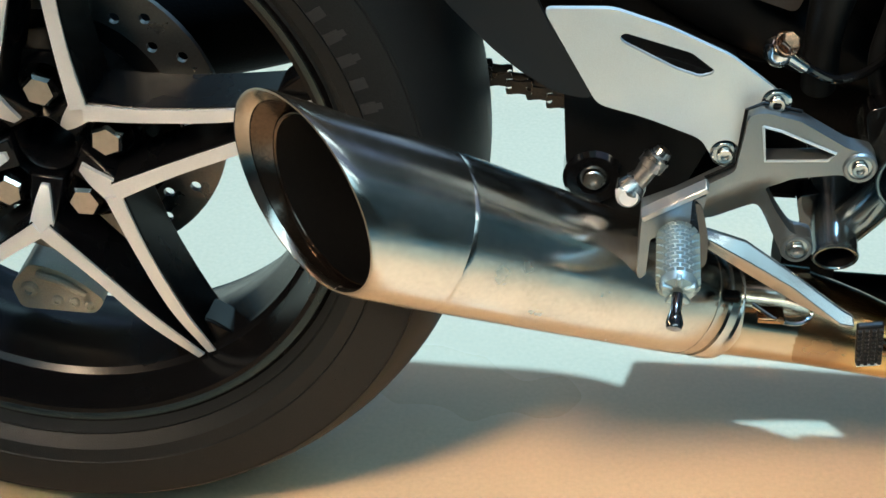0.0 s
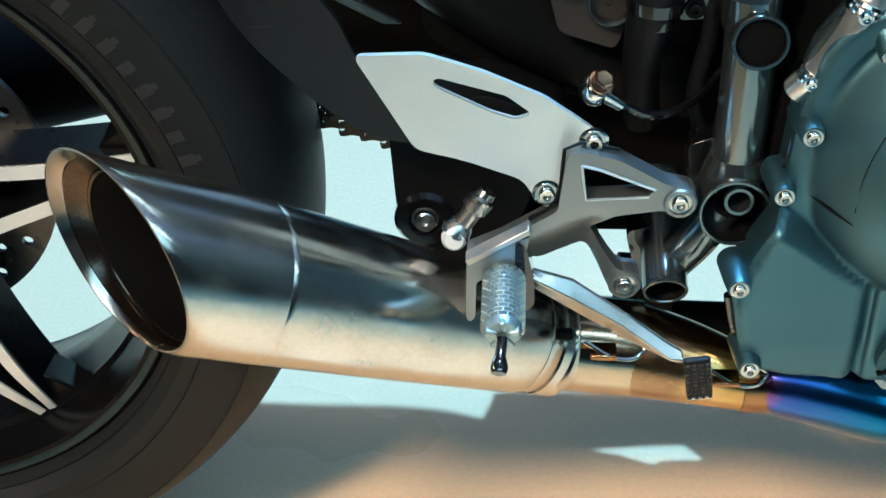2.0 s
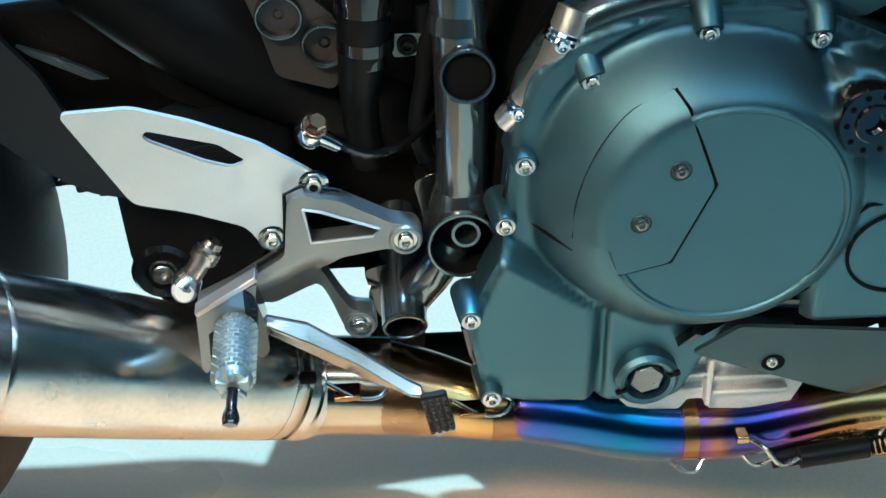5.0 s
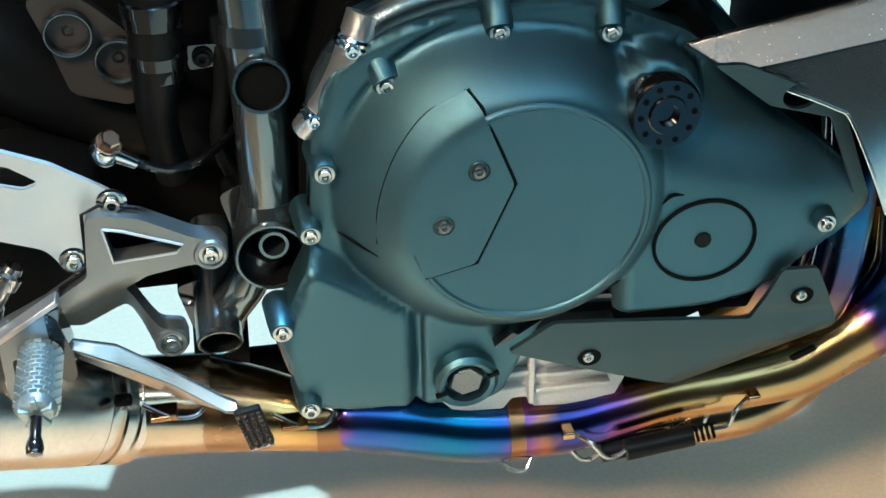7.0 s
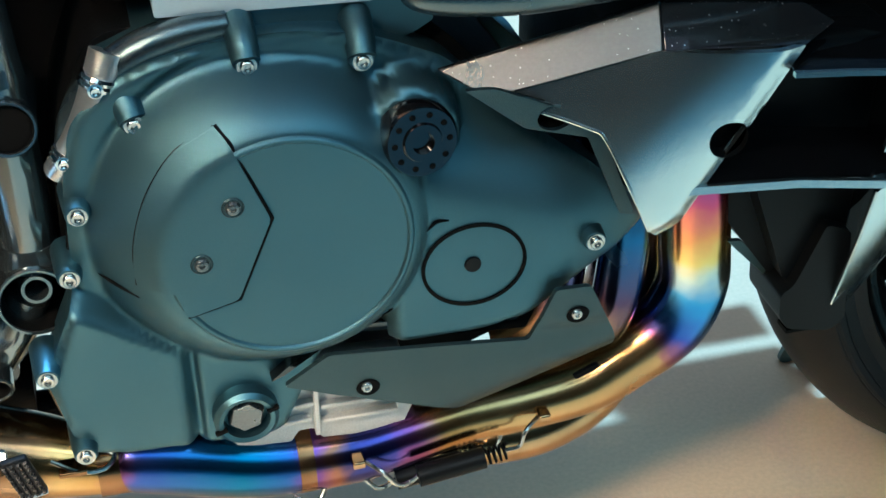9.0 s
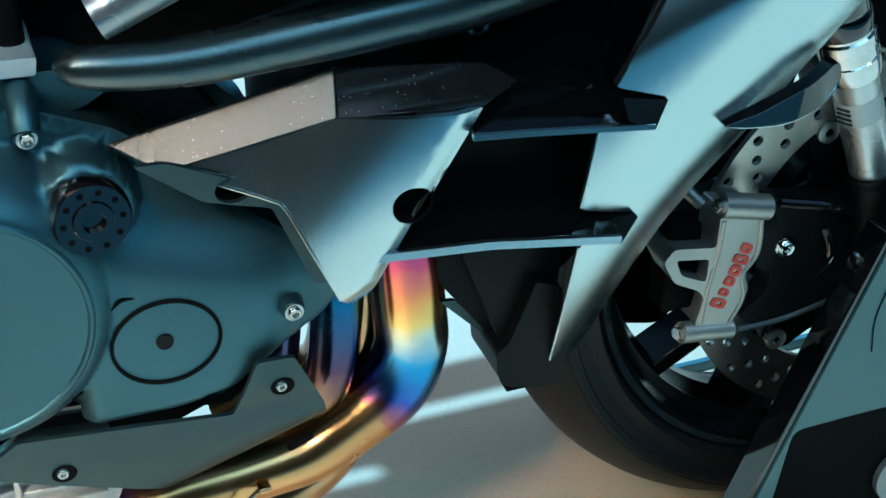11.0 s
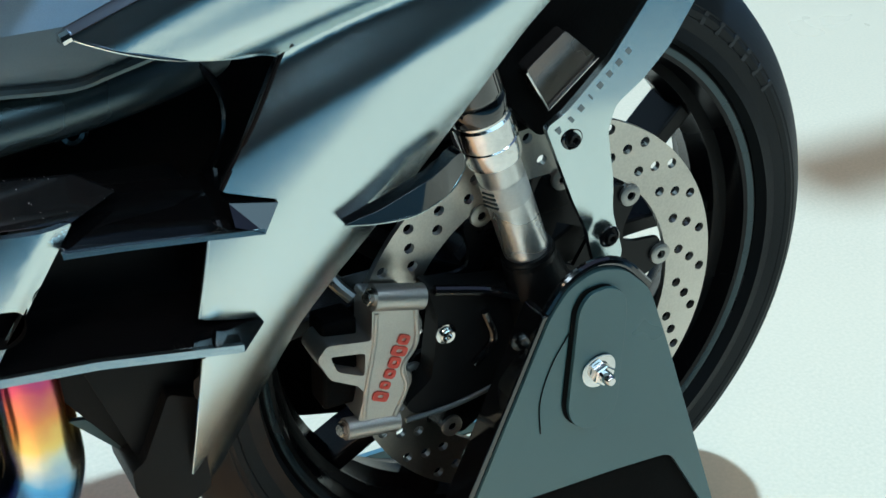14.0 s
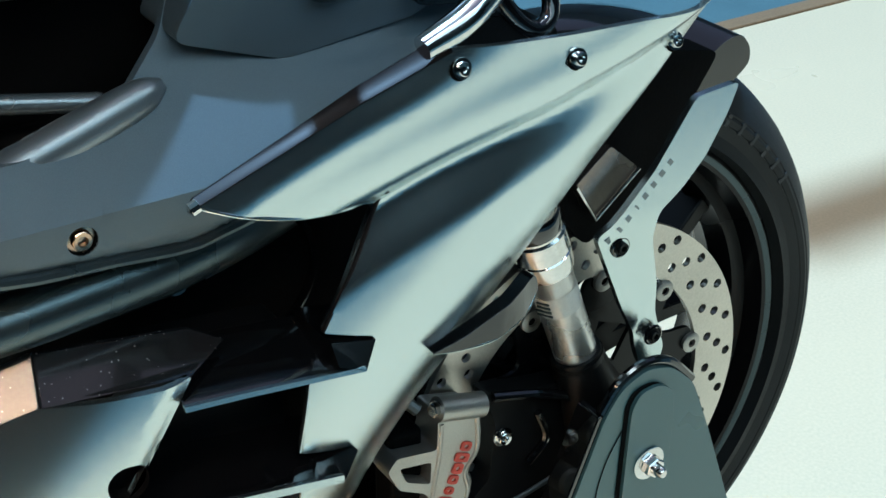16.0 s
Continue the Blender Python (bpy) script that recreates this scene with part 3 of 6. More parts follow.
K = -0.834
part("silencer_tip", skin([(0.0505, 0.004, K), (0.0520, -0.0005, K), (0.0536, -0.0032, K), (0.0549, -0.0030, K), (0.0557, 0.001, K), *[(0.0559 - 0.0024 * i / 12, 0.006 + 0.0845 * i / 12, K + (-0.10 - K) * i / 12) for i in range(12)], (0.0535, 0.0902, -0.10), (0.0527, 0.0905, -0.10), (0.0525, 0.093, -0.10)]), M_TI, exhaust, "slash-cut polished titanium tip with a rolled lip")
part("tip_liner", skin([(0.0505, 0.0050, K), (0.0495, 0.0100, K), (0.0486, 0.0160, K), (0.0478, 0.0270, K * 0.97), (0.0472, 0.0380, K * 0.95)]), M_LINER, exhaust, "smoke-browned inner cone")
part("silencer_bore", skin([(0.0478, 0.0260, K * 0.96), (0.0470, 0.0175, K * 0.96), (0.0462, 0.0172, K * 0.96), (0.0455, 0.0250, K * 0.94), (0.044, 0.15, 0), (0.0, 0.16, 0)]), M_SOOT_SHADE, exhaust, "sooty black inner tube")
part("bore_lip", skin([(0.0474, 0.0176, K * 0.96), (0.0469, 0.0162, K * 0.96), (0.0463, 0.0162, K * 0.96), (0.0459, 0.0174, K * 0.96)]), M_LINER, exhaust)
part("silencer_body", skin([(0.0523, 0.0909, -0.10), (0.0531, 0.0925, -0.10), (0.0530, 0.0955, -0.10), (0.0478, 0.190, -0.04), (0.0426, 0.275, 0), (0.0414, 0.293, 0), (0.0405, 0.2975, 0), (0.036, 0.3000, 0)]), M_TI, exhaust, "brushed titanium silencer body")
part("clamp_ring", skin([(0.0370, 0.2965, 0), (0.0408, 0.2975, 0), (0.0404, 0.3050, 0), (0.0385, 0.3085, 0), (0.0380, 0.3180, 0), (0.0398, 0.3200, 0), (0.0392, 0.3260, 0), (0.0350, 0.3280, 0)]), M_TI, exhaust, "polished joint ring")
part("clamp_band", skin([(0.0382, 0.3095, 0), (0.0398, 0.3100, 0), (0.0398, 0.3165, 0), (0.0382, 0.3170, 0)]), M_TI, exhaust)
part("clamp_bolt", block(0.493, 0.505, -0.1240, -0.1150, 0.2845, 0.2905), M_DARK, exhaust, "dark clamp bolt", bevel=0.002)
part("link_pipe", sweep([(0.487, -0.080, 0.2515), (0.520, -0.078, 0.2475), (0.556, -0.0805, 0.2462)], 0.0352, 36), M_PIPE_LINK, exhaust, "straw tinted link pipe")
part("tinted_pipe", sweep([(0.549, -0.0805, 0.2462), (0.585, -0.0925, 0.2450), (0.622, -0.1050, 0.2425), (0.640, -0.108, 0.2428), (0.652, -0.110, 0.2432), (0.680, -0.112, 0.2365), (0.716, -0.112, 0.2250), (0.745, -0.112, 0.2195), (0.774, -0.112, 0.2175), (0.807, -0.112, 0.2180),
                           (0.841, -0.112, 0.224), (0.878, -0.112, 0.231), (0.925, -0.112, 0.234), (0.971, -0.112, 0.242), (1.005, -0.112, 0.260), (1.036, -0.112, 0.283), (1.049, -0.112, 0.314), (1.048, -0.112, 0.352), (1.044, -0.108, 0.420)],
                          [0.0345, 0.0298, 0.0238, 0.0228, 0.0248, 0.0248, 0.0246, 0.0246, 0.0245, 0.0242, 0.023, 0.022, 0.022, 0.024, 0.025, 0.026, 0.026, 0.0255, 0.025], 36, 8), M_PIPE_TINT, exhaust, "titanium pipe tinted gold, purple and blue")
for x0, x1, y, z, r in ((0.624, 0.6435, -0.107, 0.2427, 0.0246), (0.758, 0.769, -0.112, 0.2186, 0.0253)):
    part("pipe_collar", sweep([(x0, y, z), (x1, y, z)], r, 36), M_PIPE_BROWN, exhaust, "copper coloured weld collar")
part("lower_pipe", sweep([(0.80, -0.085, 0.205), (0.85, -0.092, 0.197), (0.90, -0.096, 0.192), (0.945, -0.096, 0.194), (0.985, -0.090, 0.210), (1.015, -0.08, 0.245), (1.028, -0.07, 0.30), (1.03, -0.06, 0.42)], 0.021, 24, 8), M_PIPE_GOLD, exhaust, "gold tinted lower pipe")
for x, y, r in ((0.996, -0.112, 0.017), (1.008, -0.078, 0.019), (0.960, -0.090, 0.018)):
    part("header_pipe", sweep([(x - 0.035, y + 0.02, 0.262), (x - 0.010, y, 0.295), (x, y, 0.35), (x + 0.003, y + 0.005, 0.40), (x + 0.005, y + 0.02, 0.44)], r, 24, 8), M_PIPE_DARK, exhaust, "dark blue tinted header pipe")

# springs and hooks that hold the pipe joints
SP_Y = -0.148


def coil(a, b, r, turns, wire):
    a, b = Vector(a), Vector(b)
    d = (b - a).normalized()
    s = d.cross(Vector((0, 1, 0))).normalized()
    u = d.cross(s)
    n = turns * 10
    return sweep([a + (b - a) * (i / n) + (s * math.cos(2 * math.pi * i / 10) + u * math.sin(2 * math.pi * i / 10)) * r for i in range(n + 1)], wire, 6, 1)


for dx, dz, dy in ((0.0, 0.0, 0.0), (-0.012, -0.017, 0.02)):
    y = SP_Y + dy
    spring = part("joint_spring", sweep([(0.838 + dx, y, 0.213 + dz), (0.886 + dx, y, 0.219 + dz)], 0.0078, 18), M_BLACK, exhaust, "black sleeved joint spring")
    part("coil", coil((0.884 + dx, y, 0.219 + dz), (0.903 + dx, y, 0.222 + dz), 0.0055, 5, 0.0011), M_DARK, spring)
    part("hook", sweep([(0.803 + dx, y + 0.01, 0.226 + dz), (0.812 + dx, y, 0.224 + dz), (0.822 + dx, y - 0.003, 0.212 + dz), (0.830 + dx, y, 0.208 + dz), (0.838 + dx, y, 0.213 + dz)], 0.0017, 8), M_STEEL, spring)
    part("hook", sweep([(0.901 + dx, y, 0.222 + dz), (0.912 + dx, y, 0.224 + dz), (0.916 + dx, y, 0.236 + dz), (0.930 + dx, y + 0.012, 0.238 + dz)], 0.0017, 8), M_STEEL, spring)
    for hx, hz in ((0.798, 0.228), (0.932, 0.240)):
        part("lug", block(hx + dx - 0.0045, hx + dx + 0.0045, y + 0.004, y + 0.022, hz + dz - 0.003, hz + dz + 0.003), M_PIPE_GOLD, exhaust, bevel=0.0015)
part("hook", sweep([(0.752, -0.130, 0.200), (0.762, -0.134, 0.194), (0.770, -0.133, 0.194), (0.776, -0.128, 0.202)], 0.0017, 8), M_STEEL, exhaust)
# spring hooks on the link pipe
for x, z in ((0.512, 0.291), (0.596, 0.270)):
    part("spring_loop", sweep([(x, -0.132, z), (x + 0.018, -0.138, z - 0.008), (x + 0.034, -0.136, z - 0.010), (x + 0.040, -0.130, z - 0.003), (x + 0.022, -0.131, z + 0.005)], 0.0016, 8), M_CHROME, exhaust)
    part("lug", block(x + 0.004, x + 0.022, -0.140, -0.124, z - 0.010, z - 0.006), M_PIPE_BROWN, exhaust, bevel=0.001)

# ---- heel plate, footrest bracket ----
heel = [(0.362, 0.494), (0.405, 0.496), (0.440, 0.485), (0.481, 0.467), (0.519, 0.435), (0.519, 0.427), (0.493, 0.426), (0.490, 0.384), (0.479, 0.386), (0.467, 0.405), (0.399, 0.430)]
slot = [(0.4095, 0.4770), (0.4130, 0.4802), (0.4550, 0.4687), (0.4700, 0.4575), (0.4690, 0.4545), (0.4615, 0.4520), (0.4460, 0.4570), (0.4130, 0.4730)]


def heel_y(x, z):
    return -0.112 - 0.006 * smooth(0.0, 0.03, (0.47 - x) * 0.4 + (z - 0.43))


guard = part("heel_guard", sheet(rounded(heel, 0.006), heel_y, 0.004, [rounded(slot, 0.002, 2)], step=0.012), M_ALU, bike, "brushed aluminium heel guard with a slot", bevel=0.0010)
for p in ((0.511, 0.435), (0.483, 0.396)):
    part("washer", lathe([(0.006, 0.0014), (0.0088, 0.0014), (0.0094, 0.001), (0.0094, 0)], to((p[0], -0.112, p[1]), (0, -1, 0)), 24), M_CHROME, guard)
    bolt(guard, (p[0], -0.1135, p[1]), r=0.0056, m=M_STEEL)
brk = [(0.494, 0.430), (0.503, 0.433), (0.526, 0.428), (0.558, 0.410), (0.574, 0.407), (0.579, 0.397), (0.572, 0.388), (0.555, 0.391), (0.526, 0.386), (0.511, 0.373), (0.519, 0.357), (0.532, 0.344), (0.545, 0.342), (0.548, 0.330),
       (0.536, 0.321), (0.526, 0.328), (0.511, 0.350), (0.480, 0.336), (0.466, 0.351), (0.437, 0.336), (0.435, 0.353), (0.490, 0.389)]
tri_hole = [(0.503, 0.424), (0.507, 0.398), (0.547, 0.401), (0.551, 0.407), (0.515, 0.421)]


def bracket_y(x, z):
    """Flat above, turned under along the arm to the folding footrest."""
    under = ((0.4335 - x) * -0.545 + (0.343 - z)) * 0.878
    return -0.124 + 0.9 * 0.002 * math.log(1 + math.exp(min(under, 0.08) / 0.002)) * smooth(0.530, 0.505, x)


bracket = part("footrest_bracket", sheet(rounded(brk, 0.004), bracket_y, 0.016, [rounded(tri_hole, 0.003, 2)], step=0.006), M_ALU_DARK, bike, "grey cast aluminium footrest bracket", bevel=0.0022)
part("hole_rim", sweep([(x, -0.1245, z) for x, z in ((0.5035, 0.4235), (0.5075, 0.3985), (0.5465, 0.4012), (0.5508, 0.4065), (0.515, 0.4208), (0.5035, 0.4235))], 0.0010, 8, 1), M_ALU, bracket)
# dark gap to the heel guard, painted as a black line
part("gap_line", sweep([(0.527, -0.116, 0.431), (0.503, -0.116, 0.4355), (0.4925, -0.119, 0.432), (0.4905, -0.119, 0.392), (0.476, -0.119, 0.383), (0.450, -0.119, 0.366)], 0.0012, 8, 1), M_BLACK, bracket)
for p in ((0.567, 0.397), (0.536, 0.333)):
    part("boss", lathe([(0.0070, 0.002), (0.0078, 0.004), (0.0098, 0.004), (0.0108, 0.002), (0.0112, -0.012)], to((p[0], -0.122, p[1]), (0, -1, 0)), 28), M_ALU_DARK, bracket)
    bolt(bracket, (p[0], -0.1235, p[1]), r=0.0056, m=M_STEEL)
# clevis that holds the folding footrest
part("clevis", sheet(rounded([(0.4325, 0.362), (0.4325, 0.318), (0.435, 0.314), (0.4385, 0.318), (0.439, 0.346), (0.463, 0.359), (0.470, 0.366), (0.472, 0.382)], 0.002), -0.143, 0.024), M_ALU_DARK, bracket, bevel=0.0015)
# warm light on the bracket's upper edge, painted as a paler face
part("clevis_top", block(-0.0020, 0.0020, -0.1455, -0.1330, -0.001, 0.046, Matrix.Translation((0.4335, 0, 0.3625)) @ Matrix.Rotation(radians(57.5), 4, "Y")), M_ALLOY_LIT, bracket, "top face of the clevis, painted paler where light catches", bevel=0.0008)
part("clevis", sheet(rounded([(0.463, 0.380), (0.470, 0.374), (0.476, 0.350), (0.477, 0.330), (0.472, 0.324), (0.465, 0.330), (0.4635, 0.350)], 0.004), -0.144, 0.02), M_BLACK_GLOSS, bracket, bevel=0.002)

# ribbed footrest with a feeler pin
FOOT = to((0.457, -0.130, 0.350), (-0.02, -1, -0.08))
peg = part("footrest", lathe([(0, -0.01), (0.0108, -0.01), (0.0116, 0.0), (0.0124, 0.02), (0.0124, 0.060), (0.010, 0.066), (0, 0.067)], FOOT, 20), M_PEG, bike, "ribbed aluminium footrest with a black feeler pin")
for i in range(16):
    for j in range(14):
        a = radians(j * 360 / 14 + 12.9 * (i % 2))
        m = FOOT @ Matrix.Rotation(a, 4, "Z") @ Matrix.Translation((0.0126, 0, 0.002 + i * 0.0038)) @ Matrix.Rotation(radians(30), 4, "Y")
        if i + j == 0:
            rib = part("rib", block(-0.0012, 0.0008, -0.0023, 0.0023, -0.0013, 0.0013), M_PEG, peg)
            rib.matrix_basis = m
        else:
            again("rib", rib, peg, m)
for j in range(5):
    a = radians(j * 72 + 20)
    part("end_rib", block(0.004, 0.0112, -0.0020, 0.0020, 0.058, 0.0685, FOOT @ Matrix.Rotation(a, 4, "Z")), M_PEG, peg, bevel=0.001)
part("feeler", lathe([(0.0035, 0), (0.0035, 0.012), (0.0048, 0.0155), (0.0056, 0.0195), (0.0048, 0.0235), (0.0, 0.025)], to((0.4556, -0.197, 0.343), (-0.10, -1, -0.62)), 16), M_BLACK_GLOSS, peg, "black ball-ended feeler pin")

# brake pedal
def loft(rows):
    """A solid bar through closed cross-sections of equal length."""
    bm = bmesh.new()
    made = [[bm.verts.new(p) for p in row] for row in rows]
    for a, b in zip(made, made[1:]):
        for i in range(len(a)):
            bm.faces.new((a[i - 1], a[i], b[i], b[i - 1]))
    bm.faces.new(made[0])
    bm.faces.new(made[-1][::-1])
    bmesh.ops.recalc_face_normals(bm, faces=bm.faces)
    return bm


sections = []
for y, (xu, zu), (xr, zr), (xl, zl) in ((-0.130, (0.462, 0.3600), (0.462, 0.3525), (0.466, 0.3400)), (-0.133, (0.4722, 0.3553), (0.473, 0.3475), (0.4766, 0.3339)), (-0.136, (0.5015, 0.3483), (0.5023, 0.3325), (0.5030, 0.3183)),
                                        (-0.147, (0.5328, 0.3327), (0.5336, 0.3204), (0.5346, 0.3056)), (-0.157, (0.5643, 0.3141), (0.5654, 0.3011), (0.5659, 0.2955)), (-0.160, (0.5734, 0.3101), (0.5741, 0.3027), (0.5732, 0.2950))):
    sections.append([(xu, y + 0.002, zu - 0.0050), (xr, y - 0.005, zr - 0.001), (xl, y + 0.001, zl), (xl, y + 0.006, zl + 0.001), (xu, y + 0.006, zu - 0.0065)])
arm = part("brake_pedal", loft(sections), M_PEDAL, bike, "two-faced cast aluminium brake pedal", bevel=0.0012)
PAD = Matrix.Translation((0.582, -0.172, 0.2995)) @ Matrix.Rotation(radians(-10), 4, "Y") @ Matrix.Rotation(radians(20), 4, "X")
pad = part("pad", block(-0.0085, 0.0085, -0.006, -0.001, -0.0240, 0.0215, PAD), M_BLACK, arm, "dark knurled pedal pad", bevel=0.0015)
for i in range(4):
    for j in range(9):
        m = PAD @ Matrix.Translation((-0.0066 + i * 0.0044, -0.0062, -0.0210 + j * 0.0049)) @ Matrix.Rotation(radians(45), 4, "Y")
        if i + j == 0:
            stud = part("stud", lathe([(0.0022, 0), (0.0012, 0.0016), (0, 0.0016)], to((0, 0, 0), (0, -1, 0)), 4), M_BLACK, arm)
            stud.matrix_basis = m
        else:
            again("stud", stud, arm, m)
part("pad_edge", block(-0.008, 0.008, -0.0062, 0.000, -0.0262, -0.0240, PAD), M_MACHINED, arm, bevel=0.001)

# brake line fittings
line = part("brake_line", sweep([(0.520, -0.096, 0.460), (0.532, -0.096, 0.450), (0.550, -0.088, 0.440), (0.575, -0.070, 0.440), (0.600, -0.045, 0.455), (0.62, -0.03, 0.49)], 0.0032, 10), M_BLACK_GLOSS, bike, "black braided brake line")
part("banjo", lathe([(0, 0.0), (0.008, 0.001), (0.0102, 0.005), (0.0102, 0.010), (0.008, 0.014), (0.005, 0.015), (0.005, 0.017)], to((0.508, -0.092, 0.456), (0.35, -0.55, 0.8)), 24), M_CHROME, line, "chromed banjo fitting")
bolt(line, (0.5140, -0.1012, 0.4700), (0.35, -0.55, 0.8), 0.0064, M_COPPER, "hex")
part("ferrule", sweep([(0.514, -0.099, 0.462), (0.528, -0.097, 0.452)], [0.0055, 0.0042], 12), M_CHROME, line)
cyl = part("brake_cylinder_fitting", lathe([(0, -0.002), (0.008, 0), (0.0105, 0.005), (0.0085, 0.011), (0.0068, 0.013), (0.0068, 0.024), (0.0090, 0.025), (0.0090, 0.034), (0.0068, 0.036), (0.0060, 0.040)], to((0.422, -0.112, 0.360), (0.55, 0.15, 0.75)), 18), M_STEEL, bike, "bright brake cylinder fitting")
part("lug", lathe([(0, 0.004), (0.006, 0.004), (0.0085, 0.0), (0.0085, -0.01)], to((0.424, -0.117, 0.362), (0, -1, 0.2)), 18), M_MACHINED, cyl)

# ---- swing arm, hugger, pivot ----
part("swing_arm", sweep([(0.0, 0.145, 0.335), (0.12, 0.145, 0.36), (0.28, 0.145, 0.40), (0.42, 0.138, 0.40), (0.50, 0.10, 0.38)], [0.060, 0.055, 0.050, 0.055, 0.06], 20, 6, flat=0.75), M_DARK, bike, "satin black single-sided swing arm")
hug = [(0.235, 0.575), (0.256, 0.541), (0.282, 0.499), (0.330, 0.450), (0.348, 0.435), (0.370, 0.421), (0.393, 0.416), (0.410, 0.43), (0.376, 0.452), (0.361, 0.478), (0.349, 0.505), (0.330, 0.530), (0.31, 0.575)]
part("rear_hugger", sheet(rounded(hug, 0.006), lambda x, z: -0.088 + 0.5 * max(0, 0.30 - x), 0.006, step=0.02), M_HUGGER, bike, "dark slate plastic rear hugger", bevel=0.002)
# reflection on the hugger, painted as a separate metallic sliver
part("hugger_sheen", sheet(rounded([(0.3362, 0.5209), (0.3609, 0.5118), (0.3895, 0.4964), (0.378, 0.4964), (0.3439, 0.5142)], 0.001, 2), -0.078, 0.004), M_RAIL, bike, bevel=0.0008)
part("subframe_rail", sweep([(0.26, 0.02, 0.635), (0.36, 0.02, 0.55), (0.44, 0.02, 0.485), (0.52, 0.02, 0.435), (0.60, 0.03, 0.40)], [0.035, 0.038, 0.040, 0.034, 0.03], 24, 8), M_BLACK, bike, "black rear rail")
piv = [(0.377, 0.405), (0.382, 0.338), (0.396, 0.308), (0.420, 0.292), (0.455, 0.300), (0.480, 0.36), (0.50, 0.41), (0.44, 0.43)]
pivot = part("pivot_plate", sheet(rounded(piv, 0.01), -0.045, 0.08), M_BLACK, bike, "black swing arm pivot casting", bevel=0.004)
part("pivot_cup", lathe([(0.010, -0.004), (0.012, 0.004), (0.019, 0.004), (0.022, 0.0), (0.022, -0.02)], to((0.402, -0.045, 0.330), (0, -1, 0)), 28), M_BLACK_GLOSS, pivot)
bolt(pivot, (0.402, -0.043, 0.330), r=0.0085, m=M_STEEL)
# chain behind the wheel
chain = empty("chain", bike, "dark drive chain")
for i in range(12):
    p = Vector((0.250 + i * 0.0155, 0.050, 0.378 - i * 0.0052))
    for k in (0, 1):
        part("link", sheet(rounded([(p.x - 0.010, p.z - 0.007), (p.x - 0.010, p.z + 0.007), (p.x, p.z + 0.0045), (p.x + 0.010, p.z + 0.007), (p.x + 0.010, p.z - 0.007), (p.x, p.z - 0.0045)], 0.004, 2), p.y + k * 0.013 + (i % 2) * 0.002, 0.002, [circle(p.x - 0.0076, p.z, 0.0022, 8), circle(p.x + 0.0076, p.z, 0.0022, 8)]), M_CHAIN, chain)

# ---- frame tubes ----
tubes = empty("trellis_frame", bike, "gunmetal tubular frame with open tube ends")
part("tube", sweep([(0.596, -0.078, 0.66), (0.603, -0.082, 0.56), (0.6065, -0.085, 0.48), (0.6065, -0.085, 0.395)], 0.0170, 28), M_FRAME, tubes)
part("tube_end", sweep([(0.608, -0.02, 0.490), (0.608, -0.106, 0.501)], 0.0175, 32, caps=False), M_FRAME, tubes, "open tube end")
part("tube_end", sweep([(0.605, -0.02, 0.374), (0.605, -0.110, 0.381)], 0.0235, 32, caps=False), M_FRAME, tubes, "open tube end with a pipe inside")
# bore shade painted as black linings; the first is only a shallow disc
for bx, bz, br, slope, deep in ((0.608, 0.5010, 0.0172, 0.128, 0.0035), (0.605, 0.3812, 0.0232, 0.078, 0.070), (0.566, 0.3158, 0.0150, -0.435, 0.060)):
    part("bore", lathe([(br - 0.0024, 0.0004), (br - 0.0026, -0.003), (br - 0.0028, -deep), (0.0, -deep)], to((bx, -0.1065 if br < 0.02 else -0.1105, bz), (0, -1, slope)), 32), M_SOOT_SHADE, tubes, "shaded inside of the tube, painted black")
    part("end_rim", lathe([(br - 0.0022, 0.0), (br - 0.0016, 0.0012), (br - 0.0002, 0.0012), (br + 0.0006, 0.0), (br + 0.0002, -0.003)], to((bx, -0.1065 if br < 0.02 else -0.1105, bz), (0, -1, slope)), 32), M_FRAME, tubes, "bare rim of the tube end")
part("inner_pipe", sweep([(0.607, -0.05, 0.384), (0.607, -0.1092, 0.389)], 0.0095, 24, wall=0.002), M_FRAME, tubes)
part("tube", sweep([(0.600, -0.085, 0.372), (0.587, -0.085, 0.348), (0.572, -0.082, 0.326)], 0.0155, 28), M_FRAME, tubes)
part("tube_end", sweep([(0.566, -0.02, 0.3533), (0.566, -0.106, 0.3160)], 0.0152, 32, caps=False), M_FRAME, tubes, "open tube end")
part("weld_collar", sweep([(0.6065, -0.085, 0.412), (0.6065, -0.085, 0.398)], [0.0176, 0.0215], 28), M_FRAME, tubes)
part("weld_collar", sweep([(0.604, -0.0825, 0.535), (0.604, -0.083, 0.523)], [0.0176, 0.0190], 28), M_FRAME, tubes)
part("gusset", sheet(rounded([(0.575, 0.41), (0.60, 0.42), (0.64, 0.41), (0.645, 0.36), (0.61, 0.34), (0.59, 0.35)], 0.006), -0.075, 0.02), M_BLACK_GLOSS, tubes, bevel=0.002)
part("gusset", sheet(rounded([(0.540, 0.34), (0.56, 0.345), (0.580, 0.335), (0.584, 0.30), (0.572, 0.287), (0.55, 0.30)], 0.006), -0.072, 0.02), M_BLACK_GLOSS, tubes, bevel=0.002)
part("lower_cross_tube", sweep([(0.545, 0.0, 0.245), (0.585, 0.0, 0.243)], 0.024, 20), M_DARK, tubes)
part("lower_cross_tube", sweep([(0.49, 0.0, 0.215), (0.66, 0.0, 0.212)], 0.014, 20), M_DARK, tubes)

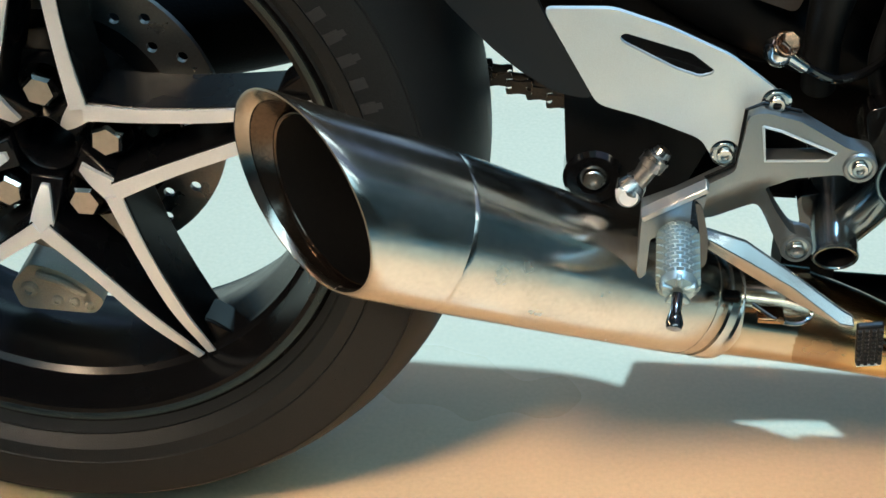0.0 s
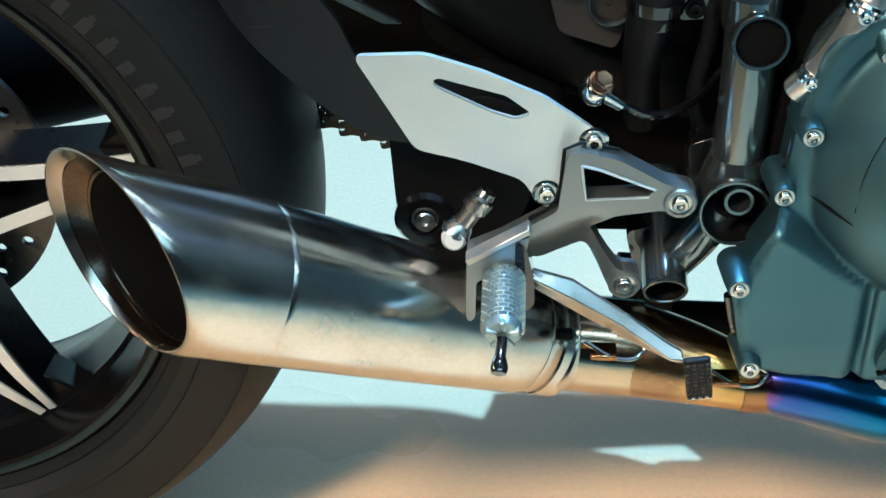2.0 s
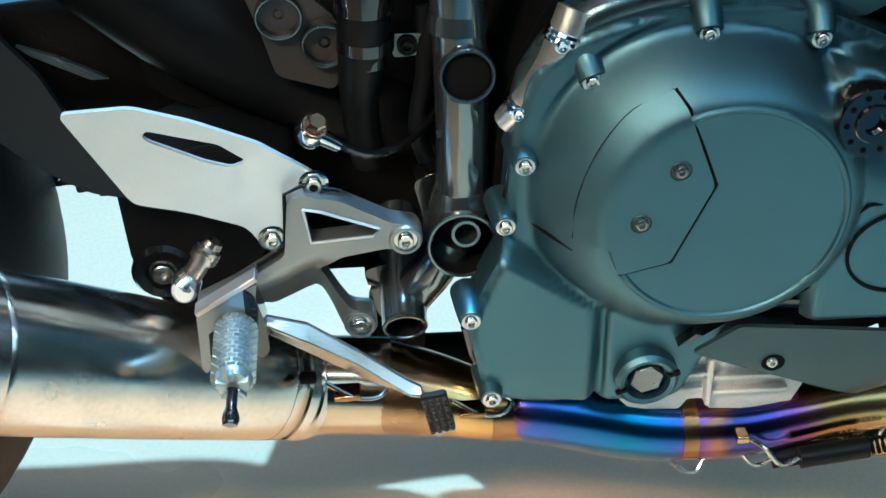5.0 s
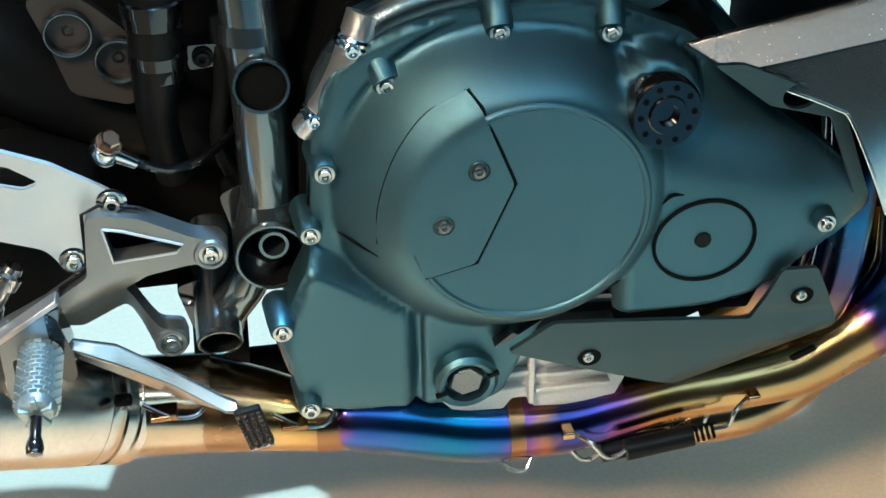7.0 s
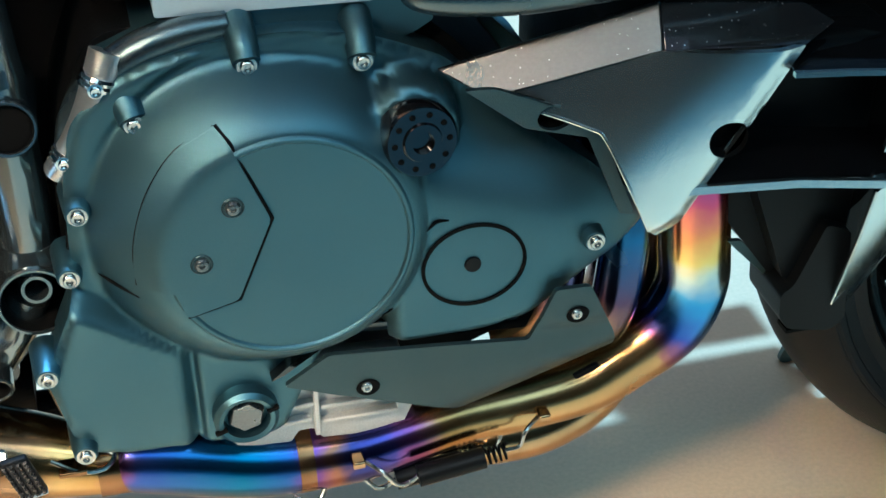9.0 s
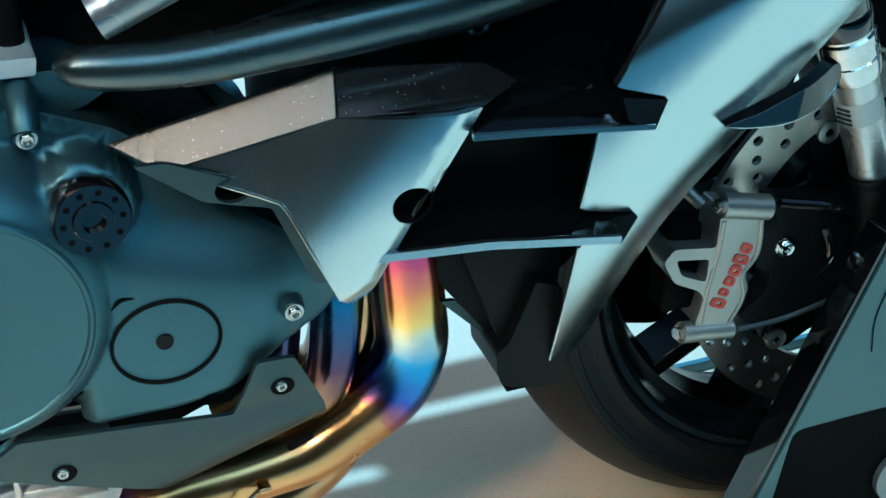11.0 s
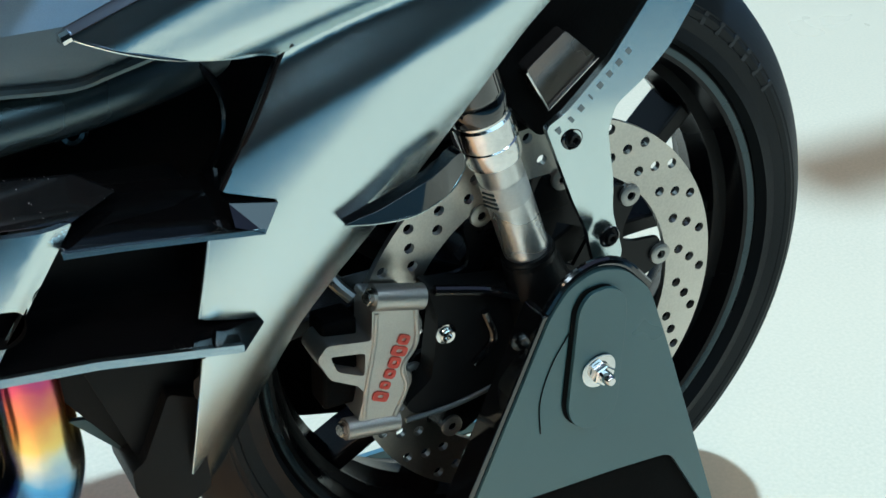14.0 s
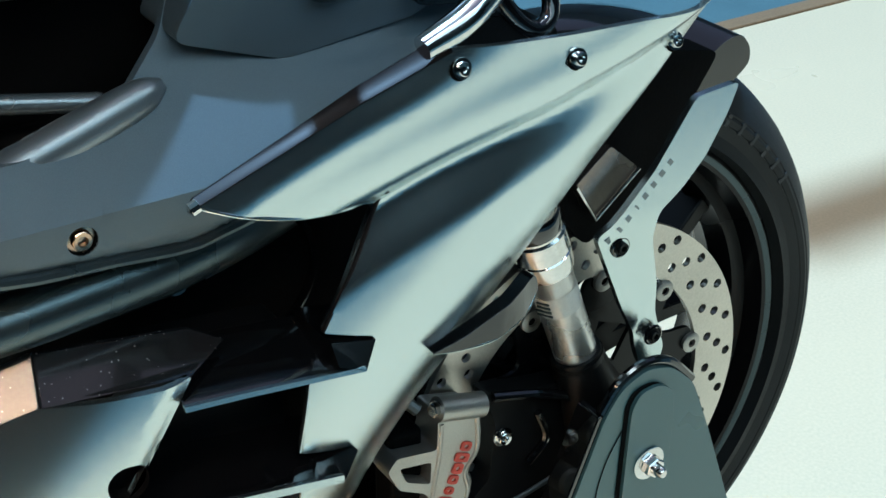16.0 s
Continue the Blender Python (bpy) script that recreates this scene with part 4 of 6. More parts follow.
# bracket with two bushes, hose and clamps
brk2 = part("bush_bracket", sheet(rounded([(0.470, 0.535), (0.482, 0.500), (0.490, 0.470), (0.528, 0.458), (0.537, 0.486), (0.530, 0.510), (0.510, 0.530), (0.49, 0.545)], 0.006), -0.032, 0.008), M_BRONZE, bike, "dark brown-grey cast bush bracket", bevel=0.0015)
for p, m in (((0.494, 0.514), M_BRASS), ((0.5225, 0.493), M_ALU)):
    part("bush", lathe([(0.0, -0.006), (0.0125, -0.006), (0.0130, 0.004), (0.0150, 0.005), (0.0155, 0.003), (0.0155, -0.004)], to((p[0], -0.034, p[1]), (0, -1, 0)), 28), M_BLACK_GLOSS, brk2)
    part("bush_rim", lathe([(0.0128, 0.004), (0.0140, 0.0058), (0.0148, 0.0058), (0.0158, 0.004)], to((p[0], -0.034, p[1]), (0, -1, 0)), 28), M_FRAME, brk2, "bright bush rim")
    part("bush_core", lathe([(0.002, 0.0), (0.0022, 0.002), (0.0042, 0.002), (0.0048, 0.0), (0.0048, -0.004)], to((p[0], -0.030, p[1]), (0, -1, 0)), 16), m, brk2)
hose = part("coolant_hose", sweep([(0.550, -0.055, 0.62), (0.549, -0.060, 0.56), (0.547, -0.062, 0.51), (0.543, -0.058, 0.46), (0.548, -0.04, 0.41)], [0.017, 0.017, 0.0165, 0.0125, 0.012], 20), M_BLACK, bike, "black rubber coolant hose")
for z, r in ((0.540, 0.0195), (0.532, 0.0185), (0.506, 0.0185), (0.496, 0.0155)):
    part("hose_clamp", lathe([(r - 0.002, -0.005), (r, -0.004), (r, 0.004), (r - 0.002, 0.005)], to((0.548, -0.061, z), (0.03, 0, 1)), 24), M_BLACK_GLOSS, hose)
part("frame_lug", sheet(rounded([(0.563, 0.505), (0.585, 0.505), (0.588, 0.490), (0.566, 0.488)], 0.003), -0.05, 0.02), M_BLACK_GLOSS, bike, bevel=0.002)
bolt(bike, (0.575, -0.051, 0.497), r=0.005, m=M_BLACK)
part("vent_hose", sweep([(0.585, -0.04, 0.52), (0.586, -0.05, 0.48), (0.580, -0.055, 0.44), (0.590, -0.05, 0.40)], 0.006, 12), M_BLACK, bike)

# near-black sheets stand in for shaded frame, airbox and cylinders behind the covers
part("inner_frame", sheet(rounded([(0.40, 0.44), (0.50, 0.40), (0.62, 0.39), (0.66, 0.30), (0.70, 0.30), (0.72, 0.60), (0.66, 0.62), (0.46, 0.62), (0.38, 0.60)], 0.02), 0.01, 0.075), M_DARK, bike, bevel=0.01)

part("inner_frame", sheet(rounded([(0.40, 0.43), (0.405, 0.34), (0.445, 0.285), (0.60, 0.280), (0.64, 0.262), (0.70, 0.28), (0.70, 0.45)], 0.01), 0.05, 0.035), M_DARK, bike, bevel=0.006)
# unseen sheet added to shade the floor; its opening lets a sun patch through
bm = sheet([(0.452, 0.02), (0.95, 0.02), (0.95, 0.185), (0.60, 0.196), (0.475, 0.192), (0.462, 0.150), (0.449, 0.150)], 0.0, 0.004, [[(0.559, 0.1145), (0.584, 0.1095), (0.612, 0.0975), (0.632, 0.0890), (0.662, 0.0960), (0.660, 0.1060), (0.645, 0.1235), (0.615, 0.1215)]])
for v in bm.verts:
    v.co = Vector((v.co.x, v.co.z, 0.281 + v.co.y))
part("shade_tray", bm, M_DARK, bike)
# unseen board added to stop a stray sun patch on the floor
part("shade_pan", block(0.26, 0.47, 0.02, 0.17, 0.655, 0.663), M_DARK, bike, bevel=0.002)

# ---- engine ----
engine = empty("engine", bike, "grey painted engine")
cover_out = [(0.652, 0.520), (0.668, 0.532), (0.689, 0.541), (0.720, 0.547), (0.746, 0.549), (0.785, 0.548), (0.818, 0.543), (0.869, 0.519), (0.901, 0.485), (0.960, 0.440), (0.996, 0.402), (1.003, 0.388), (0.980, 0.372), (0.958, 0.366), (0.932, 0.354), (0.914, 0.343), (0.877, 0.337), (0.801, 0.338),
             (0.775, 0.320), (0.752, 0.270), (0.738, 0.264), (0.649, 0.270), (0.617, 0.278), (0.604, 0.340), (0.630, 0.399), (0.634, 0.468), (0.642, 0.504)]


cover_gap = edge_gap(rounded(cover_out, 0.008))


DX, DZ = 0.7605, 0.4305  # centre of the round clutch housing


def dome(x, z):
    """Height of the round housing, whose skirt reaches furthest out towards the tail."""
    d = math.hypot(x - DX, z - DZ)
    if d < 0.0735:
        return 0.050
    t = (d - 0.0735) / (0.031 + 0.015 * max(0.0, (DX - x) / d))
    return 0.050 - 0.044 * t ** 1.7 if t < 1 else 0.006 - 0.075 * (t - 1)


def soft_max(a, b, w):
    return max(a, b) + max(w - abs(a - b), 0.0) ** 2 / (4 * w)


def cover_y(x, z):
    d = math.hypot(x - DX, z - DZ)
    # oval plate's plane, folded back above a diagonal crease, falling off towards the nose
    up = (x - 0.8469) * 0.321 + (z - 0.4528) * 0.947
    b = 0.040 - 0.66 * 0.006 * math.log(1 + math.exp(up / 0.006)) - 0.45 * 0.008 * math.log(1 + math.exp((x - 0.945 + 0.35 * (0.40 - z)) / 0.008))
    b *= smooth(0.800, 0.830, x)
    # lower pad with two creased edges
    pad = min((x - 0.6433) * -0.538 + (z - 0.3841) * -0.843, 0.6930 - x)
    low = 0.006 + 0.018 * smooth(-0.0080, 0.0090, pad) - 0.10 * max(0.0, 0.30 - z)
    mid = 0.020 * smooth(0.360, 0.340, z) * smooth(0.688, 0.700, x) * smooth(0.800, 0.770, x)
    cap = 0.033 * smooth(0.036, 0.027, math.hypot(x - 0.8415, z - 0.4865))
    h = soft_max(soft_max(dome(x, z), max(low, mid), 0.007), b, 0.0015)
    h = soft_max(h, cap, 0.004)
    # bead along the joint face of the housing
    joint = 0.004 * smooth(0.1150, 0.1225, d) * smooth(0.37, 0.40, z) * smooth(0.86, 0.80, x)
    g = cover_gap(x, z)
    roll = 0.0 if g > 0.007 else 0.006 * (1 - math.sqrt(max(0.0, 1 - (1 - g / 0.007) ** 2)))
    return -0.120 - h - joint + roll


shaded(part("clutch_cover", sheet(rounded(cover_out, 0.008), cover_y, 0.03, step=0.004), M_ENGINE, engine, "grey painted engine side cover", angle=50), cover_y, 0.0022)
disc_pose = to((DX, -0.120, DZ), (0, -1, 0))
part("cover_disc", lathe([(0.0765, 0.0470), (0.0752, 0.0504), (0.0738, 0.0514), (0.0722, 0.0514), (0.0712, 0.0506), (0.0706, 0.0494), (0.0690, 0.0490), (0.0, 0.0490)], disc_pose, 96), M_ENGINE, engine, "recessed round face inside a thin lip")
# crease shade beside the housing, painted as near-black strokes
for line in (((0.646, 0.4090), (0.656, 0.4075), (0.668, 0.4035)), ((0.8455, 0.4225), (0.852, 0.4275), (0.860, 0.4270)), ((0.815, 0.3660), (0.821, 0.3645), (0.824, 0.3655))):
    part("crease_shade", sweep([(x, cover_y(x, z) - 0.0002, z) for x, z in line], [0.0004, 0.0014, 0.0004], 8, 4), M_DARK, engine)
for x, z in ((0.680, 0.507), (0.640, 0.455), (0.629, 0.411), (0.606, 0.350), (0.620, 0.285), (0.748, 0.535), (0.816, 0.529), (0.956, 0.396)):
    y = -0.129 if z > 0.5 else min(cover_y(x, z), -0.120) - 0.005
    ears = part("boss", lathe([(0.0, 0.004), (0.0066, 0.004), (0.0076, 0.002), (0.0092, -0.012), (0.0105, -0.03)], to((x, y, z), (0, -1, 0)), 24), M_ENGINE, engine)
    bolt(engine, (x, y - 0.004, z), r=0.0045, m=M_STEEL)
for x, z, dx in ((0.680, 0.507, -0.012), (0.748, 0.535, -0.002), (0.816, 0.529, 0.002)):
    part("bolt_well", sweep([(x, -0.132, z + 0.002), (x + dx * 0.3, -0.122, z + 0.012), (x + dx * 0.5, -0.108, z + 0.018)], [0.0085, 0.0095, 0.0100], 18), M_ENGINE, engine)
insert = [(0.668, 0.414), (0.6690, 0.440), (0.676, 0.465), (0.686, 0.484), (0.701, 0.501), (0.7235, 0.513), (0.730, 0.505), (0.7495, 0.4545), (0.7260, 0.4015), (0.694, 0.3935), (0.690, 0.412)]


def insert_y(x, z):
    """The housing's surface, a little proud, with the fold at its lip softened."""
    return -0.120 - sum(dome(x + 0.004 * i, z + 0.004 * j) for i in (-1, 0, 1) for j in (-1, 0, 1)) / 9 - 0.0008 - 0.0018 * smooth(0.086, 0.079, math.hypot(x - DX, z - DZ))


badge = shaded(part("cover_insert", sheet(rounded(insert, 0.003, 2), insert_y, 0.004, step=0.005), M_ENGINE, engine, "bolted insert plate of the engine cover", angle=50), insert_y, 0.003)
# joint drawn wider on the right, where the plate's shade is painted in
for line, wide in ((insert[5:10], 0.0013), (insert[:6], 0.0005)):
    part("cover_gap", sweep([(x + (0.0008 if wide > 0.001 else -0.0004), insert_y(x, z) + 0.0012, z) for x, z in line], wide, 8, 1 if wide > 0.001 else 4), M_DARK, engine, "dark joint round the insert, widened by painted shade")
for x, z in ((0.728, 0.466), (0.7065, 0.4305)):
    part("screw_cup", lathe([(0.0, 0.0003), (0.0056, 0.0003), (0.0062, 0.0010), (0.0068, 0.0004), (0.0069, -0.001)], to((x, insert_y(x, z), z), (0, -1, 0)), 24), M_PANEL, badge)
    bolt(badge, (x, insert_y(x, z) - 0.0004, z), r=0.0046, m=M_STEEL_DARK, style="button")


def ellipse(cx, cz, rx, rz, n=40):
    return [(cx + rx * math.cos(2 * math.pi * i / n), cz + rz * math.sin(2 * math.pi * i / n)) for i in range(n)]


part("seal_groove", sheet(ellipse(0.876, 0.3915, 0.0345, 0.0305), lambda x, z: cover_y(x, z) - 0.0012, 0.002, [ellipse(0.876, 0.3915, 0.0322, 0.0282)], step=0.008), M_DARK, engine, angle=60)
part("seal_plug", lathe([(0, 0.0014), (0.0052, 0.0014), (0.0056, 0.0)], to((0.875, cover_y(0.875, 0.392), 0.392), (0, -1, 0)), 20), M_BLACK, engine)
capo = part("oil_cap", lathe([(0, 0.001), (0.006, 0.001), (0.007, 0.006), (0.0115, 0.006), (0.0125, 0.004), (0.0215, 0.004), (0.0235, 0.001), (0.0240, -0.010), (0.0255, -0.014), (0.0270, -0.025)], to((0.8425, -0.163, 0.488), (0.10, -1, 0.10)), 40), M_BLACK_GLOSS, engine, "gloss black oil filler cap")
for i in range(10):
    a = 2 * math.pi * i / 10
    m = to((0.8425, -0.163, 0.488), (0.10, -1, 0.10)) @ Matrix.Translation((0.0172 * math.cos(a), 0.0172 * math.sin(a), 0.0038))
    part("dimple", lathe([(0, 0.0008), (0.0018, 0.0008), (0.0021, 0.0)], m, 10), M_DARK, capo)
plug = part("drain_boss", lathe([(0.0155, -0.004), (0.0155, 0.008), (0.0185, 0.009), (0.0215, 0.006), (0.0225, -0.02)], to((0.7245, -0.142, 0.291), (0, -1, -0.05)), 32), M_ENGINE, engine, "drain plug boss")
part("drain_plug", lathe([(0, 0.006), (0.011, 0.006), (0.0125, 0.004), (0.0125, -0.008)], to((0.7245, -0.142, 0.291), (0, -1, -0.05), 0.3), 6), M_STEEL_DARK, plug)
for a in (20, 200):
    m = to((0.7245, -0.150, 0.291), (0, -1, -0.05)) @ Matrix.Rotation(radians(a), 4, "Z") @ Matrix.Translation((0.0185, 0, 0))
    part("notch", block(-0.004, 0.004, -0.0012, 0.0012, -0.001, 0.0022, m), M_DARK, plug)
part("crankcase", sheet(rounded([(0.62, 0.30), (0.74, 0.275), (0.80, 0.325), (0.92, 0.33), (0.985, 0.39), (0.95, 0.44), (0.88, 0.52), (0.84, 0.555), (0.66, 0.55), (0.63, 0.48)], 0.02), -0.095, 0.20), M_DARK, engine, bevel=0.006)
# plain block added to keep sun off the floor behind the engine
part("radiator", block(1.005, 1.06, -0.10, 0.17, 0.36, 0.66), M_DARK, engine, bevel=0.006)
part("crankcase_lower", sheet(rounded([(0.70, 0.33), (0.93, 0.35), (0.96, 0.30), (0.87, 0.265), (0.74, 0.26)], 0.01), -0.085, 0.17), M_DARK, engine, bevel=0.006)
sump = part("sump", sheet(rounded([(0.714, 0.262), (0.745, 0.292), (0.78, 0.305), (0.838, 0.295), (0.842, 0.259), (0.833, 0.2385), (0.828, 0.244), (0.822, 0.2375), (0.777, 0.2415), (0.771, 0.251), (0.761, 0.251), (0.755, 0.2425), (0.721, 0.245), (0.712, 0.255)], 0.002), -0.122, 0.14), M_SUMP, engine, "bare cast alloy sump", bevel=0.0015)
for x0, x1, z in ((0.742, 0.772, 0.276), (0.776, 0.838, 0.272), (0.745, 0.770, 0.263), (0.776, 0.830, 0.259)):
    part("rib", block(x0, x1, -0.128, -0.120, z - 0.0018, z + 0.0018), M_SUMP, sump, bevel=0.001)
part("rib", block(0.7715, 0.7755, -0.130, -0.120, 0.250, 0.290), M_SUMP, sump, bevel=0.001)
# cylinder ledge and upper gear
part("case_flange", sweep([(DX + r * math.cos(radians(q)), -0.112, DZ + r * math.sin(radians(q))) for q, r in ((158, 0.133), (146, 0.136), (134, 0.136), (122, 0.133), (110, 0.128), (99, 0.124))], [0.006, 0.010, 0.012, 0.012, 0.011, 0.009], 18, 5), M_RAIL, engine, "cast flange of the crankcase")
ledge = part("cylinder_ledge", sheet(rounded([(0.66, 0.540), (0.70, 0.556), (0.76, 0.563), (0.845, 0.556), (0.868, 0.540), (0.85, 0.530), (0.70, 0.53)], 0.006), -0.108, 0.10), M_ENGINE, engine, bevel=0.004)
part("ledge_plate", sheet(rounded([(0.70, 0.562), (0.828, 0.557), (0.830, 0.568), (0.70, 0.574)], 0.002), -0.112, 0.06), M_ALU, engine, "bare aluminium ledge", bevel=0.0015)
for x in (0.775, 0.818):
    part("stud_post", sweep([(x, -0.085, 0.56), (x, -0.085, 0.600)], 0.009, 16), M_DARK, engine)
    bolt(engine, (x, -0.085, 0.600), (0, -0.25, 1), 0.006, M_STEEL)
part("cylinder_block", sheet(rounded([(0.66, 0.55), (0.90, 0.53), (1.02, 0.56), (1.02, 0.68), (0.72, 0.72), (0.64, 0.66)], 0.02), -0.055, 0.16), M_DARK, engine, bevel=0.01)
part("cylinder_fin_cover", sheet(rounded([(0.70, 0.585), (0.80, 0.580), (0.81, 0.63), (0.70, 0.64)], 0.01), -0.075, 0.04), M_FAIRING_DARK, engine, bevel=0.004)
pipe = part("water_pipe", sweep([(0.672, -0.112, 0.545), (0.662, -0.118, 0.522), (0.645, -0.116, 0.490), (0.632, -0.108, 0.470)], [0.0115, 0.0115, 0.0105, 0.0088], 24), M_ALU_BRIGHT, engine, "bare metal water pipe")
for p, d, r in (((0.6655, -0.1165, 0.5300), (0.35, 0.08, 0.93), 0.0128), ((0.6410, -0.1140, 0.4840), (0.45, -0.12, 0.88), 0.0112)):
    part("pipe_clamp", lathe([(r - 0.002, -0.0045), (r, -0.0040), (r + 0.0008, -0.0020), (r, 0.0), (r + 0.0008, 0.0020), (r, 0.0040), (r - 0.002, 0.0045)], to(p, d), 28), M_CHROME, pipe, "bright pipe clamp")
    bolt(pipe, (p[0] - 0.004, p[1] - r - 0.001, p[2]), r=0.0034, m=M_CHROME)
shell = [(0.655, 0.640), (0.652, 0.602), (0.657, 0.588), (0.672, 0.573), (0.684, 0.570), (0.700, 0.580), (0.716, 0.600), (0.722, 0.640)]
shell_gap = edge_gap(shell)


def shell_y(x, z):
    return -0.098 - 0.012 * smooth(0.0, 0.016, shell_gap(x, z)) + 0.010 * smooth(0.018, 0.004, math.hypot(x - 0.690, z - 0.603))


shaded(part("intake_shell", sheet(rounded(shell, 0.006), shell_y, 0.03, step=0.008), M_ALU, engine, "pale cast intake shell with a hollow"), shell_y)
part("pipe_clip", sweep([(0.668, -0.116, 0.530), (0.664, -0.118, 0.523)], 0.0114, 20), M_STEEL, engine)
part("front_oil_pipe", sweep([(0.622, -0.118, 0.280), (0.612, -0.122, 0.300), (0.606, -0.122, 0.325)], 0.004, 10), M_BLACK_GLOSS, engine)
part("edge_pipe", sweep([(0.638, -0.112, 0.455), (0.634, -0.115, 0.43), (0.630, -0.115, 0.40)], 0.0035, 10), M_BLACK_GLOSS, engine)

# far-side cover, unseen, cut short to let the sun patch through
part("engine_cover", sheet(rounded([p for p in cover_out if p[0] > 0.67], 0.008), 0.105, 0.055), M_ENGINE, engine, bevel=0.01)

# ---- belly panel ----
bell = [(0.749, 0.3235), (0.779, 0.3420), (0.850, 0.3350), (0.912, 0.3280), (0.9290, 0.3660), (0.9530, 0.3650), (0.9715, 0.3230), (0.9760, 0.3020), (0.920, 0.2870), (0.867, 0.2760), (0.8380, 0.2880)]


def belly_y(x, z):
    under = 0.277 + 0.34 * (x - 0.862) - z   # below the diagonal fold the panel turns under
    return -0.165 + 0.03 * (z - 0.30) + 0.12 * max(0.0, 0.31 - z) + 1.05 * 0.004 * math.log(1 + math.exp(min(under, 0.2) / 0.004)) - 0.004 * smooth(0.33, 0.345, z) * smooth(0.90, 0.93, x)


belly = shaded(part("belly_panel", sheet(rounded(bell, 0.003, 3), belly_y, 0.004, step=0.010), M_PANEL, bike, "dark grey belly side panel"), belly_y)
# far-side copy, unseen, added for the shadow it casts
part("belly_panel", sheet(rounded(bell, 0.003, 3), 0.160, 0.004), M_PANEL, bike, "dark grey belly side panel")
part("panel_lip", sheet(rounded([(0.742, 0.318), (0.776, 0.346), (0.788, 0.353), (0.850, 0.349), (0.905, 0.343), (0.926, 0.364), (0.931, 0.366), (0.914, 0.328), (0.850, 0.334), (0.781, 0.341), (0.752, 0.322)], 0.002, 2), -0.150, 0.05), M_BLACK_GLOSS, belly, "gloss black edge behind the panel")
for x, z in ((0.944, 0.345), (0.803, 0.3125)):
    y = belly_y(x, z)
    part("screw_cup", lathe([(0.0, 0.0008), (0.0066, 0.0008), (0.0072, 0.0)], to((x, y - 0.0004, z), (0, -1, 0)) @ Matrix.Diagonal((1.1, 0.9, 1, 1)), 24), M_DARK, belly)
    bolt(belly, (x - 0.001, y - 0.001, z + 0.001), r=0.0042, m=M_STEEL, style="button")
part("slot_mark", sheet(rounded([(0.945, 0.287), (0.962, 0.295), (0.965, 0.292), (0.948, 0.284)], 0.002, 2), -0.160, 0.003), M_DARK, belly)

# ---- fairing ----
fairing = empty("fairing", bike, "satin grey fairing with dark slats")


def facets(corners, faces, thick=0.004, cuts=0):
    """Folded panel work: flat faces between named corners, with a wall thickness."""
    bm = bmesh.new()
    v = {k: bm.verts.new(p) for k, p in corners.items()}
    for f in faces:
        bm.faces.new([v[k] for k in f])
    bmesh.ops.recalc_face_normals(bm, faces=bm.faces)
    if sum(f.normal.y for f in bm.faces) > 0:
        bmesh.ops.reverse_faces(bm, faces=bm.faces)
    got = bmesh.ops.extrude_face_region(bm, geom=bm.faces[:])["geom"]
    for q in got:
        if isinstance(q, bmesh.types.BMVert):
            q.co.y += thick
    return bm


def front_edge(x, z):
    """Distance inwards from the panel's leading edge."""
    d = (x - 1.131) * -0.757 + (z - 0.322) * 0.653
    tip = (x - 1.148) * -0.848 + (z - 0.281) * 0.530 - 0.012
    return d + max(0.0, tip - d) * smooth(0.52, 0.30, z)


def lower_y(x, z):
    d = front_edge(x, z)
    return -0.192 + (0.5 - z) * 0.11 + 0.024 * (max(0.0, 0.085 - d) / 0.085) ** 2.4 + 0.020 * smooth(0.07, 0.17, d) - 0.004


def upper_y(x, z):
    c = (x - 1.19) * 0.30 + 0.603
    h = z - c
    return -0.210 - 0.34 * h + 3.0 * max(0.0, h) ** 2 + 0.05 * (x - 1.2) + 0.022 * smooth(0.040, -0.005, h) ** 1.5 - 0.008 * smooth(0.05, 0.10, h)


wing_low = [(1.1335, 0.298), (1.137, 0.287), (1.151, 0.275), (1.163, 0.292), (1.188, 0.346), (1.217, 0.403), (1.270, 0.458), (1.315, 0.520), (1.362, 0.588), (1.430, 0.643), (1.465, 0.668), (1.42, 0.680), (1.30, 0.640), (1.225, 0.622), (1.200, 0.606), (1.155, 0.529), (1.188, 0.520), (1.174, 0.508), (1.147, 0.506), (1.137, 0.447), (1.178, 0.434), (1.164, 0.424), (1.139, 0.417)]
wing_up = [(1.070, 0.646), (1.076, 0.650), (1.127, 0.667), (1.172, 0.683), (1.228, 0.704), (1.29, 0.702), (1.36, 0.699), (1.415, 0.693), (1.455, 0.686), (1.420, 0.662), (1.36, 0.652), (1.30, 0.641), (1.245, 0.630), (1.222, 0.624), (1.198, 0.602), (1.184, 0.610), (1.166, 0.615), (1.130, 0.624), (1.097, 0.636)]
# one panel: the upper part overhangs a soft crease, the lower part rises out of it
wing = wing_low[:9] + [(1.424, 0.646), (1.460, 0.680), (1.482, 0.704), (1.470, 0.716), (1.432, 0.700)] + wing_up[7::-1] + wing_up[:13:-1] + wing_low[15:]
wing = rounded(wing, 0.004, 3)


def crease_z(x):
    u = max(1.10, min(1.48, x)) - 1.3
    return 0.6394 + u * (0.2617 + u * (-0.4808 + u * 4.559))


